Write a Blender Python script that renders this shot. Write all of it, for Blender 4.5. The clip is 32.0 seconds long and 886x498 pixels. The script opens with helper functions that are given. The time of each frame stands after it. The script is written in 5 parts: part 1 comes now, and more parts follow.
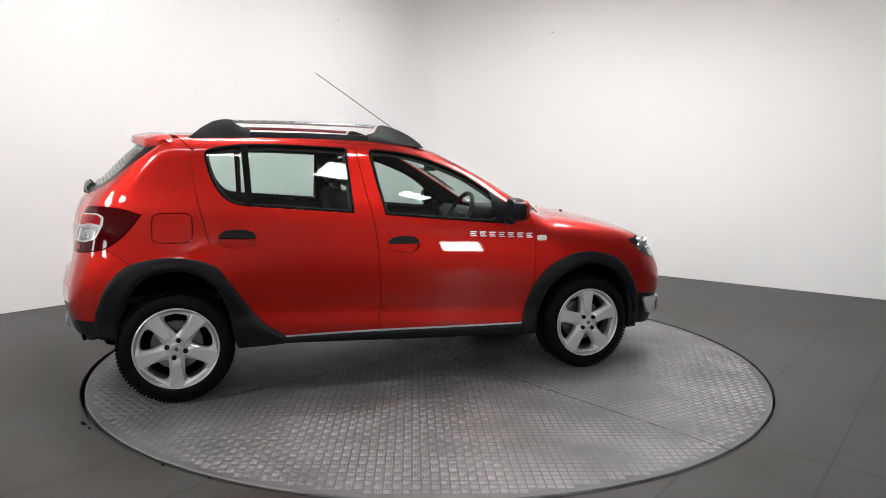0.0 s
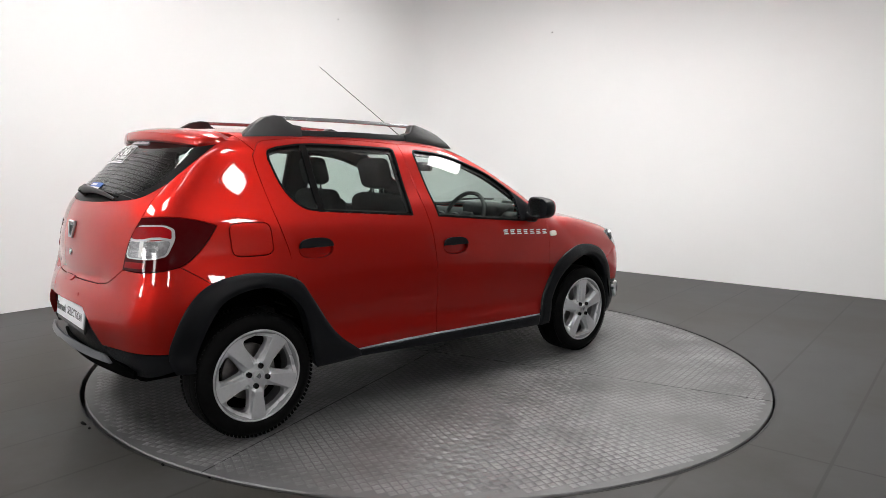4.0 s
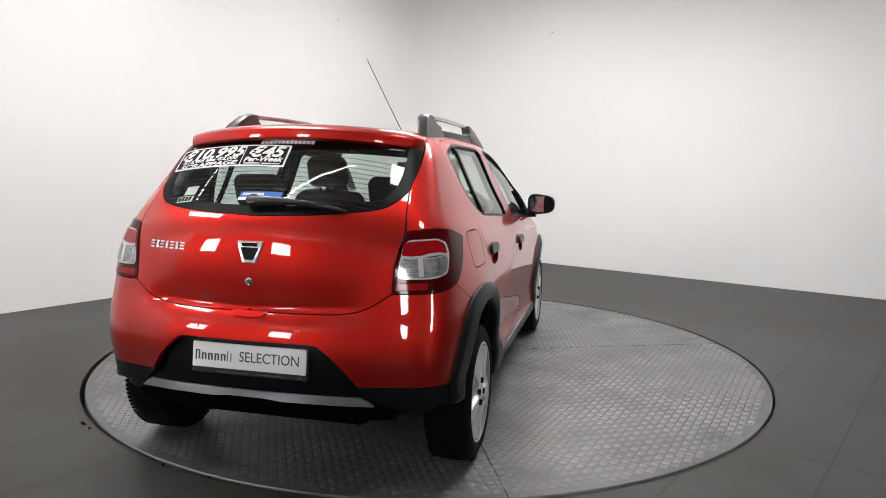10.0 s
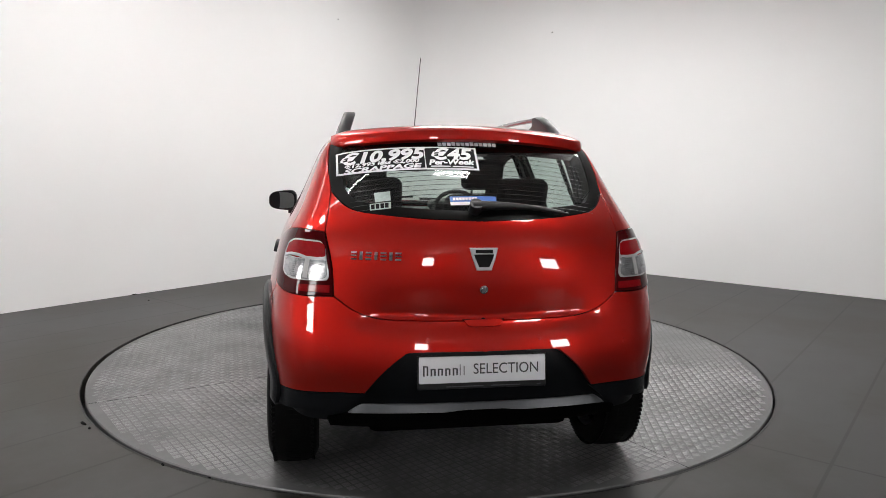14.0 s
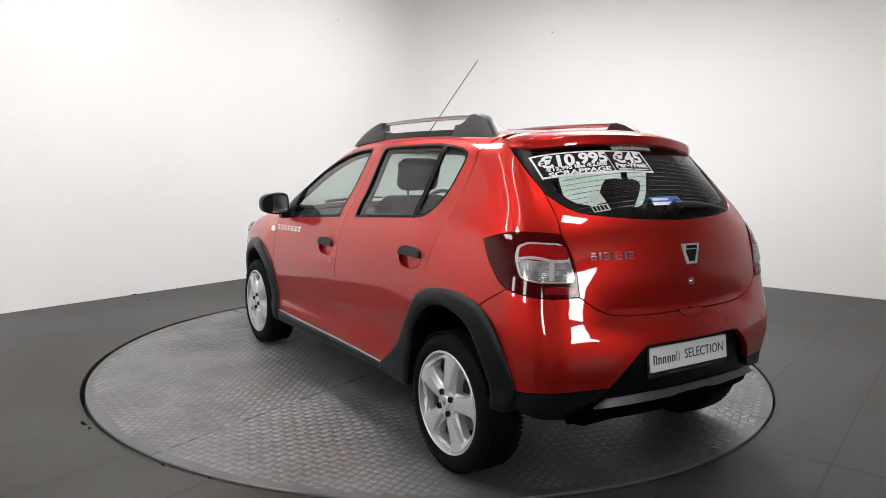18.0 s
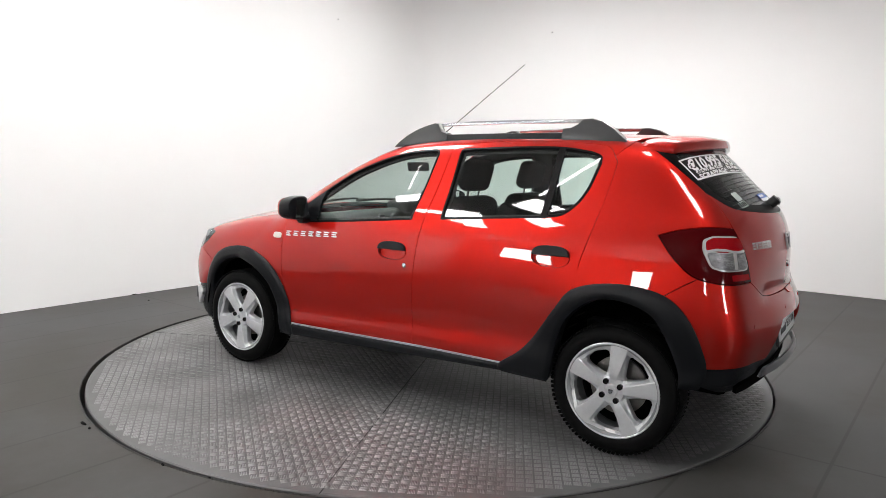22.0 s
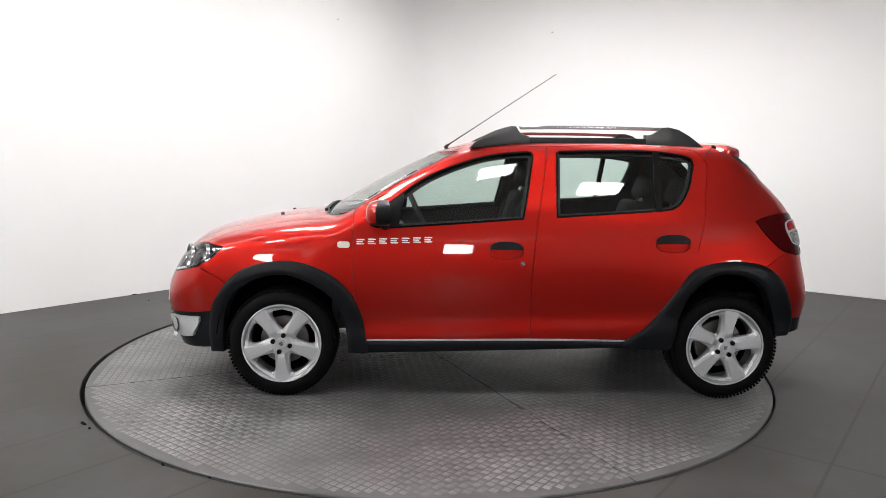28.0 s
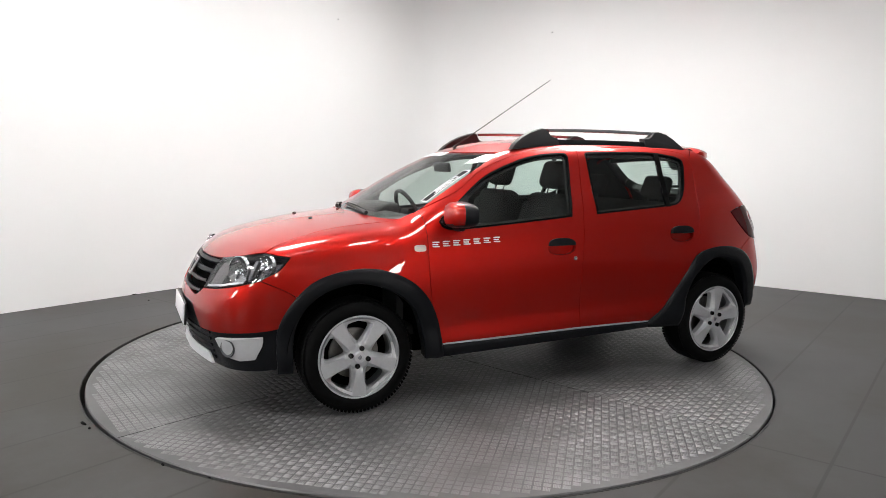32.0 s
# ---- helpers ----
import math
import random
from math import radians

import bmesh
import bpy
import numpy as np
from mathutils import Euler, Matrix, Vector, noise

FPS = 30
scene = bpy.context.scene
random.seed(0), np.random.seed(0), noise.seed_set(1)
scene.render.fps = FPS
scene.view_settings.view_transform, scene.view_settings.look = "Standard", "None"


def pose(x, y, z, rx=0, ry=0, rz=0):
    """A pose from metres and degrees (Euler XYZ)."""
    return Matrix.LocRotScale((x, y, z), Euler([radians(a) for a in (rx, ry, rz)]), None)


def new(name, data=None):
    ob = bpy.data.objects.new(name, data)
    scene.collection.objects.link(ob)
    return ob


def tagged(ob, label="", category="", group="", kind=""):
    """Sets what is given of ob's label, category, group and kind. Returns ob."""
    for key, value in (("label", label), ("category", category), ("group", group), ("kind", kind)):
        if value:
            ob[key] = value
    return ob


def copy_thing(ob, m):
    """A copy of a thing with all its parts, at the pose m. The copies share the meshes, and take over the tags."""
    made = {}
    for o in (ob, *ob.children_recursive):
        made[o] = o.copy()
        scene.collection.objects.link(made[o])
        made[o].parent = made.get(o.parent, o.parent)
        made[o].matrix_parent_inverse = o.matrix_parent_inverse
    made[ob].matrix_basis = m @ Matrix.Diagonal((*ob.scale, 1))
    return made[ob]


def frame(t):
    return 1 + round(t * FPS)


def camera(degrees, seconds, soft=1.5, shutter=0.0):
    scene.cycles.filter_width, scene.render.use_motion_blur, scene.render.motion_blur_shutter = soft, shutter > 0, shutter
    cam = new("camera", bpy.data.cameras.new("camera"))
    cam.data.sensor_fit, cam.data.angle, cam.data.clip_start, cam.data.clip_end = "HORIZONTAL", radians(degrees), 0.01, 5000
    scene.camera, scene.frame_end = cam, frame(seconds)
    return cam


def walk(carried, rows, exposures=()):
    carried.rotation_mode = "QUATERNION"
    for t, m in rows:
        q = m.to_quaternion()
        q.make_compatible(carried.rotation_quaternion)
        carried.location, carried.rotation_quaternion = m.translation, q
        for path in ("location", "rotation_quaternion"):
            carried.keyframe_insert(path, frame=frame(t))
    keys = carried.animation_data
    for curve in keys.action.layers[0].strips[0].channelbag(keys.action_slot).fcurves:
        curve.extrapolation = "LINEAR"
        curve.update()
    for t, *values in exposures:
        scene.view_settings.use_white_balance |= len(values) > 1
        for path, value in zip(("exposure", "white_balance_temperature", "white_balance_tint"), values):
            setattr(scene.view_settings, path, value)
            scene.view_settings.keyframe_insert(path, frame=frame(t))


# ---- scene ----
from mathutils.geometry import delaunay_2d_cdt

# A hatchback turns on a round plate in a white corner; the camera stands still.
DEG, EYE = 65.17, (0.0, -4.925, 1.365)
cam = camera(DEG, 32.0, soft=.75)
view = pose(*EYE) @ Matrix.Rotation(radians(-0.801), 4, "Z") @ Matrix.Rotation(radians(90 - 7.091), 4, "X") @ Matrix.Rotation(radians(0.927), 4, "Z")
walk(cam, [(0.0, view), (32.0, view)], [(0.0, -.15), (7.0, -.14), (13.0, -.26), (17.0, -.16), (22.0, .03), (25.0, .06), (32.0, .0)])


def turn_at(t):
    """The plate's turn in degrees at t seconds."""
    return 17.82 + 5.773 * t + 0.0018 * t * t


CAR_AT = (-0.4105, 0.1669)

# ---- light ----
world = bpy.data.worlds.new("world")
scene.world = world
world.use_nodes = True
world.node_tree.nodes["Background"].inputs[0].default_value = (.9, .95, 1, 1)
world.node_tree.nodes["Background"].inputs[1].default_value = .02
scene.view_settings.exposure = 0.0
LAMP = 31.5


# ---- materials ----
def material(name, color, rough=.5, metal=0., vary=.0, scale=8., bump=.0, bump_scale=200., coat=0., spec=.5, color2=None, rough_vary=0., coords="Object"):
    m = bpy.data.materials.new(name)
    m.use_nodes = True
    t = m.node_tree
    b = t.nodes["Principled BSDF"]
    b.inputs["Base Color"].default_value = (*color, 1)
    b.inputs["Roughness"].default_value = rough
    b.inputs["Metallic"].default_value = metal
    b.inputs["Coat Weight"].default_value = coat
    b.inputs["Coat Roughness"].default_value = .02
    b.inputs["Specular IOR Level"].default_value = spec
    if vary or bump or rough_vary or color2:
        c = t.nodes.new("ShaderNodeTexCoord")
        n = t.nodes.new("ShaderNodeTexNoise")
        n.inputs["Scale"].default_value, n.inputs["Detail"].default_value = scale, 7
        n.inputs["Roughness"].default_value = .62
        t.links.new(c.outputs[coords], n.inputs["Vector"])
        r = t.nodes.new("ShaderNodeValToRGB")
        r.color_ramp.elements[0].position, r.color_ramp.elements[1].position = .3, .7
        lo = color2 or tuple(v * (1 - vary) for v in color)
        hi = color if color2 else tuple(min(1, v * (1 + vary)) for v in color)
        r.color_ramp.elements[0].color, r.color_ramp.elements[1].color = (*lo, 1), (*hi, 1)
        t.links.new(n.outputs["Fac"], r.inputs["Fac"])
        t.links.new(r.outputs["Color"], b.inputs["Base Color"])
        if rough_vary:
            q = t.nodes.new("ShaderNodeMapRange")
            q.inputs["To Min"].default_value, q.inputs["To Max"].default_value = rough - rough_vary, rough + rough_vary
            t.links.new(n.outputs["Fac"], q.inputs["Value"])
            t.links.new(q.outputs["Result"], b.inputs["Roughness"])
        if bump:
            n2 = t.nodes.new("ShaderNodeTexNoise")
            n2.inputs["Scale"].default_value, n2.inputs["Detail"].default_value = bump_scale, 4
            t.links.new(c.outputs[coords], n2.inputs["Vector"])
            u = t.nodes.new("ShaderNodeBump")
            u.inputs["Strength"].default_value, u.inputs["Distance"].default_value = bump, .002
            t.links.new(n2.outputs["Fac"], u.inputs["Height"])
            t.links.new(u.outputs["Normal"], b.inputs["Normal"])
    return m


def glass_material(name, tint, base=.07, gloss_rough=.0):
    """A thin tinted pane: light passes straight, and mirrors off by Fresnel."""
    m = bpy.data.materials.new(name)
    m.use_nodes = True
    t = m.node_tree
    t.nodes.remove(t.nodes["Principled BSDF"])
    a, g, x, f = (t.nodes.new(k) for k in ("ShaderNodeBsdfTransparent", "ShaderNodeBsdfGlossy", "ShaderNodeMixShader", "ShaderNodeLayerWeight"))
    power, gain = t.nodes.new("ShaderNodeMath"), t.nodes.new("ShaderNodeMath")
    power.operation, gain.operation = "POWER", "MULTIPLY_ADD"
    power.inputs[1].default_value = 4.5
    gain.inputs[1].default_value, gain.inputs[2].default_value = .85, base
    a.inputs[0].default_value = (*tint, 1)
    g.inputs["Roughness"].default_value = gloss_rough
    f.inputs["Blend"].default_value = .5
    t.links.new(f.outputs["Facing"], power.inputs[0])
    t.links.new(power.outputs[0], gain.inputs[0])
    t.links.new(gain.outputs[0], x.inputs[0])
    t.links.new(a.outputs[0], x.inputs[1])
    t.links.new(g.outputs[0], x.inputs[2])
    t.links.new(x.outputs[0], t.nodes["Material Output"].inputs[0])
    return m


def glow(name, color, strength):
    m = bpy.data.materials.new(name)
    m.use_nodes = True
    t = m.node_tree
    e = t.nodes.new("ShaderNodeEmission")
    e.inputs[0].default_value, e.inputs[1].default_value = (*color, 1), strength
    t.links.new(e.outputs[0], t.nodes["Material Output"].inputs[0])
    return m


PAINT = material("red_paint", (.46, .0120, .0074), .41, .82, coat=1., spec=.0, vary=.05, scale=900.)
PLASTIC = material("black_plastic", (.0045, .0052, .0068), .36, vary=.25, scale=14., bump=.2, bump_scale=900., spec=.22)
RAIL = material("satin_dark_rail_plastic", (.010, .0105, .012), .36, vary=.15, scale=30.)
TRIM = material("satin_black_trim", (.012, .012, .013), .35)
GLOSS_BLACK = material("gloss_black", (.006, .006, .007), .06)
RUBBER = material("tyre_rubber", (.0035, .0035, .0037), .62, vary=.3, scale=30., bump=.3, bump_scale=300., spec=.08)
SEAL = material("window_seal", (.002, .002, .002), .35, spec=.10)
ALLOY = material("silver_alloy", (.60, .61, .63), .34, .55, vary=.04, scale=60.)
ALLOY_DARK = material("alloy_recess", (.30, .31, .32), .4, .6)
SILVER = material("satin_silver", (.60, .61, .63), .34, .45, vary=.04, scale=40.)
RAIL_BAR = material("brushed_rail_bar", (.36, .37, .39), .24, .85, vary=.05, scale=50.)
EMBLEM = material("bright_emblem_metal", (.80, .81, .83), .16, .55)
CHROME = material("chrome", (.82, .83, .85), .07, 1.)
STEEL = material("brake_steel", (.25, .24, .23), .4, .9, vary=.25, scale=20.)
# near-black with the deep shade under the car and in recesses put into it
DEEP_SHADE = material("deep_shade_black", (.0015, .0015, .0015), .9, spec=.03)
CABIN = material("dark_cabin_plastic", (.012, .012, .013), .6, vary=.2, scale=20., bump=.3, bump_scale=500.)
FABRIC = material("charcoal_seat_fabric", (.016, .016, .017), .9, vary=.3, scale=120., bump=.5, bump_scale=700.)
LINER = material("light_headliner", (.38, .38, .36), .9, vary=.05, scale=60.)
WHITE = material("white_vinyl", (.85, .85, .86), .4)
PALE = material("pale_green_sticker", (.42, .50, .47), .4, vary=.15, scale=90.)
INK = material("black_vinyl", (.008, .008, .009), .5, spec=.12)
BLUE = material("blue_vinyl", (.02, .12, .48), .35)
PLATE = material("plate_white", (.88, .88, .91), .3, vary=.02, scale=5.)
INK_GREY = material("plate_letters", (.07, .07, .08), .4)
GLASS = glass_material("green_tinted_glass", (.75, .85, .81))
GLASS_REAR = glass_material("rear_tinted_glass", (.78, .85, .82))
GLASS_SCREEN = glass_material("windscreen_glass", (.82, .89, .86))
CLEAR = glass_material("clear_lamp_cover", (.93, .94, .95))
AMBER = material("clear_indicator", (.80, .74, .66), .15)
REFLECT = material("lamp_reflector", (.62, .63, .65), .12, .95, bump=.3, bump_scale=60.)
WALL = material("white_wall_paint", (.80, .80, .80), .75, vary=.012, scale=.7, bump=.06, bump_scale=60.)
UNSEEN_WALL = material("unseen_grey_wall", (.28, .28, .28), .8, vary=.03, scale=.8)
CEIL = material("white_ceiling", (.55, .54, .54), .85, vary=.02, scale=1.)
LEDS = glow("led_panel", (1, .985, .97), LAMP)
LAMP_FRAME = material("lamp_frame", (.75, .75, .75), .4)


# ---- the car's outer form: x forward, y left, z up, wheels at x = +-1.294 ----
def curve(pts):
    """A smooth curve through (place, value) pairs, as a function."""
    p = np.array(pts, float)
    p = p[np.argsort(p[:, 0])]
    xs, ys = p[:, 0], p[:, 1]
    h, d = np.diff(xs), np.diff(ys) / np.diff(xs)
    m = np.r_[d[0], (d[:-1] * h[1:] + d[1:] * h[:-1]) / (h[:-1] + h[1:]), d[-1]]

    def at(v):
        v = np.asarray(v, float)
        i = np.clip(np.searchsorted(xs, v) - 1, 0, len(h) - 1)
        s = (v - xs[i]) / h[i]
        t = np.clip(s, 0, 1)
        inner = ((1 + 2 * t) * (1 - t) ** 2 * ys[i] + t * (1 - t) ** 2 * h[i] * m[i]
                 + t * t * (3 - 2 * t) * ys[i + 1] + t * t * (t - 1) * h[i] * m[i + 1])
        return inner + np.where(s < 0, s * h[i] * m[i], 0) + np.where(s > 1, (s - 1) * h[i] * m[i + 1], 0)
    return at


def smax(a, b, k):
    h = np.maximum(k - np.abs(a - b), 0) / k
    return np.maximum(a, b) + h * h * k / 4


side_width = curve([(.2, .795), (.34, .832), (.40, .838), (.50, .829), (.60, .836), (.68, .8405), (.76, .8410), (.82, .8380), (.88, .8320),
                    (.94, .8225), (1.0, .8085), (1.05, .7935), (1.10, .7740), (1.2, .721), (1.35, .653), (1.45, .608), (1.56, .55)])
top_line = curve([(2.0, -.2), (1.7, .45), (1.45, .80), (1.25, .965), (1.1, 1.068), (.908, 1.182), (.678, 1.311), (.487, 1.402), (.334, 1.463), (.18, 1.506),
                  (0, 1.529), (-.3, 1.543), (-.7, 1.546), (-1.1, 1.538), (-1.35, 1.527), (-1.6, 1.51)])
hood_line = curve([(.6, 1.09), (1.0, 1.066), (1.236, 1.047), (1.409, 1.025), (1.6, .988), (1.79, .940), (1.93, .888), (2.02, .83), (2.10, .72)])
rear_line = curve([(.2, -1.85), (.36, -1.897), (.5, -1.938), (.57, -1.950), (.63, -1.948), (.68, -1.938), (.722, -1.924), (.752, -1.906), (.768, -1.890), (.81, -1.887),
                   (.90, -1.886), (.96, -1.882), (1.02, -1.873), (1.07, -1.861), (1.11, -1.846), (1.143, -1.828), (1.29, -1.690), (1.45, -1.535), (1.56, -1.43)])
rear_plain = curve([(.2, -1.86), (.36, -1.90), (.5, -1.925), (.58, -1.940), (.64, -1.938), (.70, -1.928), (.80, -1.904), (.884, -1.889), (1.0, -1.874), (1.07, -1.860), (1.11, -1.846),
                    (1.143, -1.828), (1.29, -1.690), (1.45, -1.535), (1.56, -1.43)])
rear_bow = curve([(.3, .22), (.7, .24), (.95, .27), (1.15, .36), (1.3, .38), (1.5, .36)])
front_line = curve([(.2, 2.03), (.3, 2.075), (.45, 2.112), (.56, 2.120), (.64, 2.108), (.72, 2.075), (.82, 2.04), (.95, 1.98)])


def form(p):
    """Below zero inside the body, above it outside."""
    x, y, z = p[..., 0], np.abs(p[..., 1]), p[..., 2]
    taper_front = .085 * np.clip((x - 1.0) / .9, 0, None) ** 2
    low = np.clip((1.15 - z) / .2, 0, 1)
    ahead, fall = np.clip((x + .8) / 2.0, 0, 1), np.clip((1.16 - z) / .30, 0, 1)
    drop = .065 * ahead * ahead * (3 - 2 * ahead) * fall * fall * (3 - 2 * fall)
    behind = np.clip((-x - .95) / .4, 0, 1)
    drop = drop + .02 * behind * behind * (3 - 2 * behind) * np.clip((1.38 - z) / .5, 0, 1)
    round_off = np.clip((y - .36) / .2, 0, 1)
    round_off = round_off * round_off * (3 - 2 * round_off)
    taper_rear = .064 * np.clip((-x - 1.15) / .65, 0, None) ** 2
    crown = .012 * ((x + .1) / 1.3) ** 2
    flare = (.030 * np.exp(-((x + 1.36) / .40) ** 2) + .020 * np.exp(-((x - 1.30) / .36) ** 2)) * np.exp(-((z - .60) / .24) ** 2)
    side = (y - side_width(z + drop) + taper_front + taper_rear + crown - flare) * .96
    top = (z - top_line(x + .19 * y * y) + .135 * y * y) * .82
    hood = z - hood_line(x + .10 * y * y) + .115 * y * y
    back = (rear_line(z) * (1 - round_off) + rear_plain(z) * round_off + rear_bow(z) * y * y - x) * .85
    nose = (x - front_line(z) + .30 * y * y) * .9
    lower = smax(smax(smax(side, hood, .11), nose, .16), back, .13)
    upper = smax(smax(side, top, .085), back, .09)
    k = .03
    h = np.maximum(k - np.abs(lower - upper), 0) / k
    return np.minimum(lower, upper) - h * h * k / 4


def slope(p, reach=2e-3):
    g = np.stack([form(p + d) - form(p - d) for d in np.eye(3) * reach], -1)
    return g / np.maximum(np.linalg.norm(g, axis=-1, keepdims=True), 1e-9)


def onto(p, d, reach=.5):
    """Points moved along the way d until they lie on the form."""
    p, d = np.asarray(p, float), np.asarray(d, float)
    d = d / np.linalg.norm(d, axis=-1, keepdims=True) * np.ones_like(p)
    lo, hi = np.full(p.shape[:-1], -reach), np.full(p.shape[:-1], reach)
    for n in range(34):
        mid = (lo + hi) / 2
        out = form(p + mid[..., None] * d) > 0
        hi, lo = np.where(out, mid, hi), np.where(out, lo, mid)
    return p + ((lo + hi) / 2)[..., None] * d


# ---- mesh helpers ----
def make(name, verts, faces, mat, parent=None, label="", normals=None, smooth=True):
    me = bpy.data.meshes.new(name)
    me.from_pydata([tuple(v) for v in verts], [], [tuple(f) for f in faces])
    me.materials.append(mat)
    if smooth:
        me.polygons.foreach_set("use_smooth", np.ones(len(me.polygons), bool))
    if normals is not None:
        me.normals_split_custom_set_from_vertices([tuple(n) for n in normals])
    me.update()
    ob = new(name, me)
    if parent is not None:
        ob.parent = parent
    if label:
        ob["label"] = label
    return ob


def part(name, bm, mat, parent=None, label="", angle=None):
    """Links a bmesh as one mesh object under a thing or a part."""
    me = bpy.data.meshes.new(name)
    bmesh.ops.recalc_face_normals(bm, faces=bm.faces)
    if angle is not None:
        for f in bm.faces:
            f.smooth = True
        for e in bm.edges:
            e.smooth = len(e.link_faces) == 2 and e.calc_face_angle(0) < radians(angle)
    bm.to_mesh(me)
    bm.free()
    me.materials.append(mat)
    ob = new(name, me)
    if parent is not None:
        ob.parent = parent
    if label:
        ob["label"] = label
    return ob


def box(size, at=(0, 0, 0), bevel=.0, segs=2, turn=None, bm=None):
    bm = bm or bmesh.new()
    m = Matrix.Translation(at) @ (turn or Matrix()) @ Matrix.Diagonal((*size, 1))
    got = bmesh.ops.create_cube(bm, size=1, matrix=m)
    if bevel:
        vs = set(got["verts"])
        bmesh.ops.bevel(bm, geom=[e for e in bm.edges if e.verts[0] in vs], offset=bevel, segments=segs, profile=.5, affect="EDGES")
    return bm


def lathe(profile, segs=48, axis="Y", close=False):
    """A turned body: profile of (radius, along axis)."""
    n = len(profile)
    verts, faces = [], []
    for i in range(segs):
        a = 2 * math.pi * i / segs
        for r, h in profile:
            c, s = r * math.cos(a), r * math.sin(a)
            verts.append((c, h, s) if axis == "Y" else (c, s, h) if axis == "Z" else (h, c, s))
    for i in range(segs):
        j = (i + 1) % segs
        for k in range(n - (0 if close else 1)):
            l = (k + 1) % n
            faces.append((i * n + k, i * n + l, j * n + l, j * n + k))
    bm = bmesh.new()
    vs = [bm.verts.new(v) for v in verts]
    for f in faces:
        bm.faces.new([vs[q] for q in f])
    bmesh.ops.remove_doubles(bm, verts=bm.verts, dist=1e-5)
    return bm


def tube(pts, radius, segs=8, bm=None, flat=1.0):
    """A round bar along points; radius may be a list."""
    bm = bm or bmesh.new()
    pts = [Vector(p) for p in pts]
    rr = radius if isinstance(radius, (list, tuple)) else [radius] * len(pts)
    rings = []
    for i, p in enumerate(pts):
        d = (pts[min(i + 1, len(pts) - 1)] - pts[max(i - 1, 0)]).normalized()
        e = d.cross(Vector((0, 0, 1)) if abs(d.z) < .9 else Vector((1, 0, 0))).normalized()
        g = e.cross(d)
        rings.append([bm.verts.new(p + rr[i] * (math.cos(2 * math.pi * k / segs) * e * flat + math.sin(2 * math.pi * k / segs) * g)) for k in range(segs)])
    for a, b in zip(rings, rings[1:]):
        for k in range(segs):
            bm.faces.new((a[k], a[(k + 1) % segs], b[(k + 1) % segs], b[k]))
    bm.faces.new(rings[0][::-1])
    bm.faces.new(rings[-1])
    return bm


def spline(pts, step=.012):
    """Points at even steps along a smooth curve."""
    p = np.array(pts, float)
    if len(p) == 2:
        n = max(1, int(np.linalg.norm(p[1] - p[0]) / step))
        return p[0] + (p[1] - p[0]) * np.linspace(0, 1, n + 1)[:, None]
    q = np.r_[[2 * p[0] - p[1]], p, [2 * p[-1] - p[-2]]]
    out = []
    for i in range(1, len(q) - 2):
        a, b, c, d = q[i - 1:i + 3]
        n = max(1, int(np.linalg.norm(c - b) / step))
        t = np.arange(n)[:, None] / n
        out.append(.5 * (2 * b + (c - a) * t + (2 * a - 5 * b + 4 * c - d) * t ** 2 + (3 * b - a - 3 * c + d) * t ** 3))
    return np.concatenate(out + [q[-2:-1]])


def loop(*runs, step=.012):
    """A closed outline from smooth runs that meet at corners."""
    out = []
    for i, r in enumerate(runs):
        nxt = runs[(i + 1) % len(runs)]
        r = list(r) + ([nxt[0]] if tuple(r[-1]) != tuple(nxt[0]) else [])
        if len(r) > 2 and tuple(runs[i][-1]) != tuple(nxt[0]):
            out.append(spline(r[:-1], step)[:-1])
            out.append(spline(r[-2:], step)[:-1])
        else:
            out.append(spline(r, step)[:-1])
    return np.concatenate(out)


def within(p, poly):
    x, y = p[:, 0][:, None], p[:, 1][:, None]
    a, b = poly, np.roll(poly, -1, 0)
    cross = ((a[:, 1] > y) != (b[:, 1] > y)) & (x < (b[:, 0] - a[:, 0]) * (y - a[:, 1]) / np.where(b[:, 1] == a[:, 1], 1e-12, b[:, 1] - a[:, 1]) + a[:, 0])
    return cross.sum(1) % 2 == 1


def far_from(p, poly, dist):
    d = np.full(len(p), 9.)
    for i in range(0, len(poly), 64):
        d = np.minimum(d, np.hypot(p[:, None, 0] - poly[None, i:i + 64, 0], p[:, None, 1] - poly[None, i:i + 64, 1]).min(1))
    return d > dist


def inset(poly, amount):
    area = np.sum(poly[:, 0] * np.roll(poly[:, 1], -1) - np.roll(poly[:, 0], -1) * poly[:, 1])
    t = np.roll(poly, -1, 0) - np.roll(poly, 1, 0)
    n = np.stack([-t[:, 1], t[:, 0]], -1) / np.maximum(np.hypot(*t.T), 1e-9)[:, None]
    return poly + n * amount * (1 if area > 0 else -1)


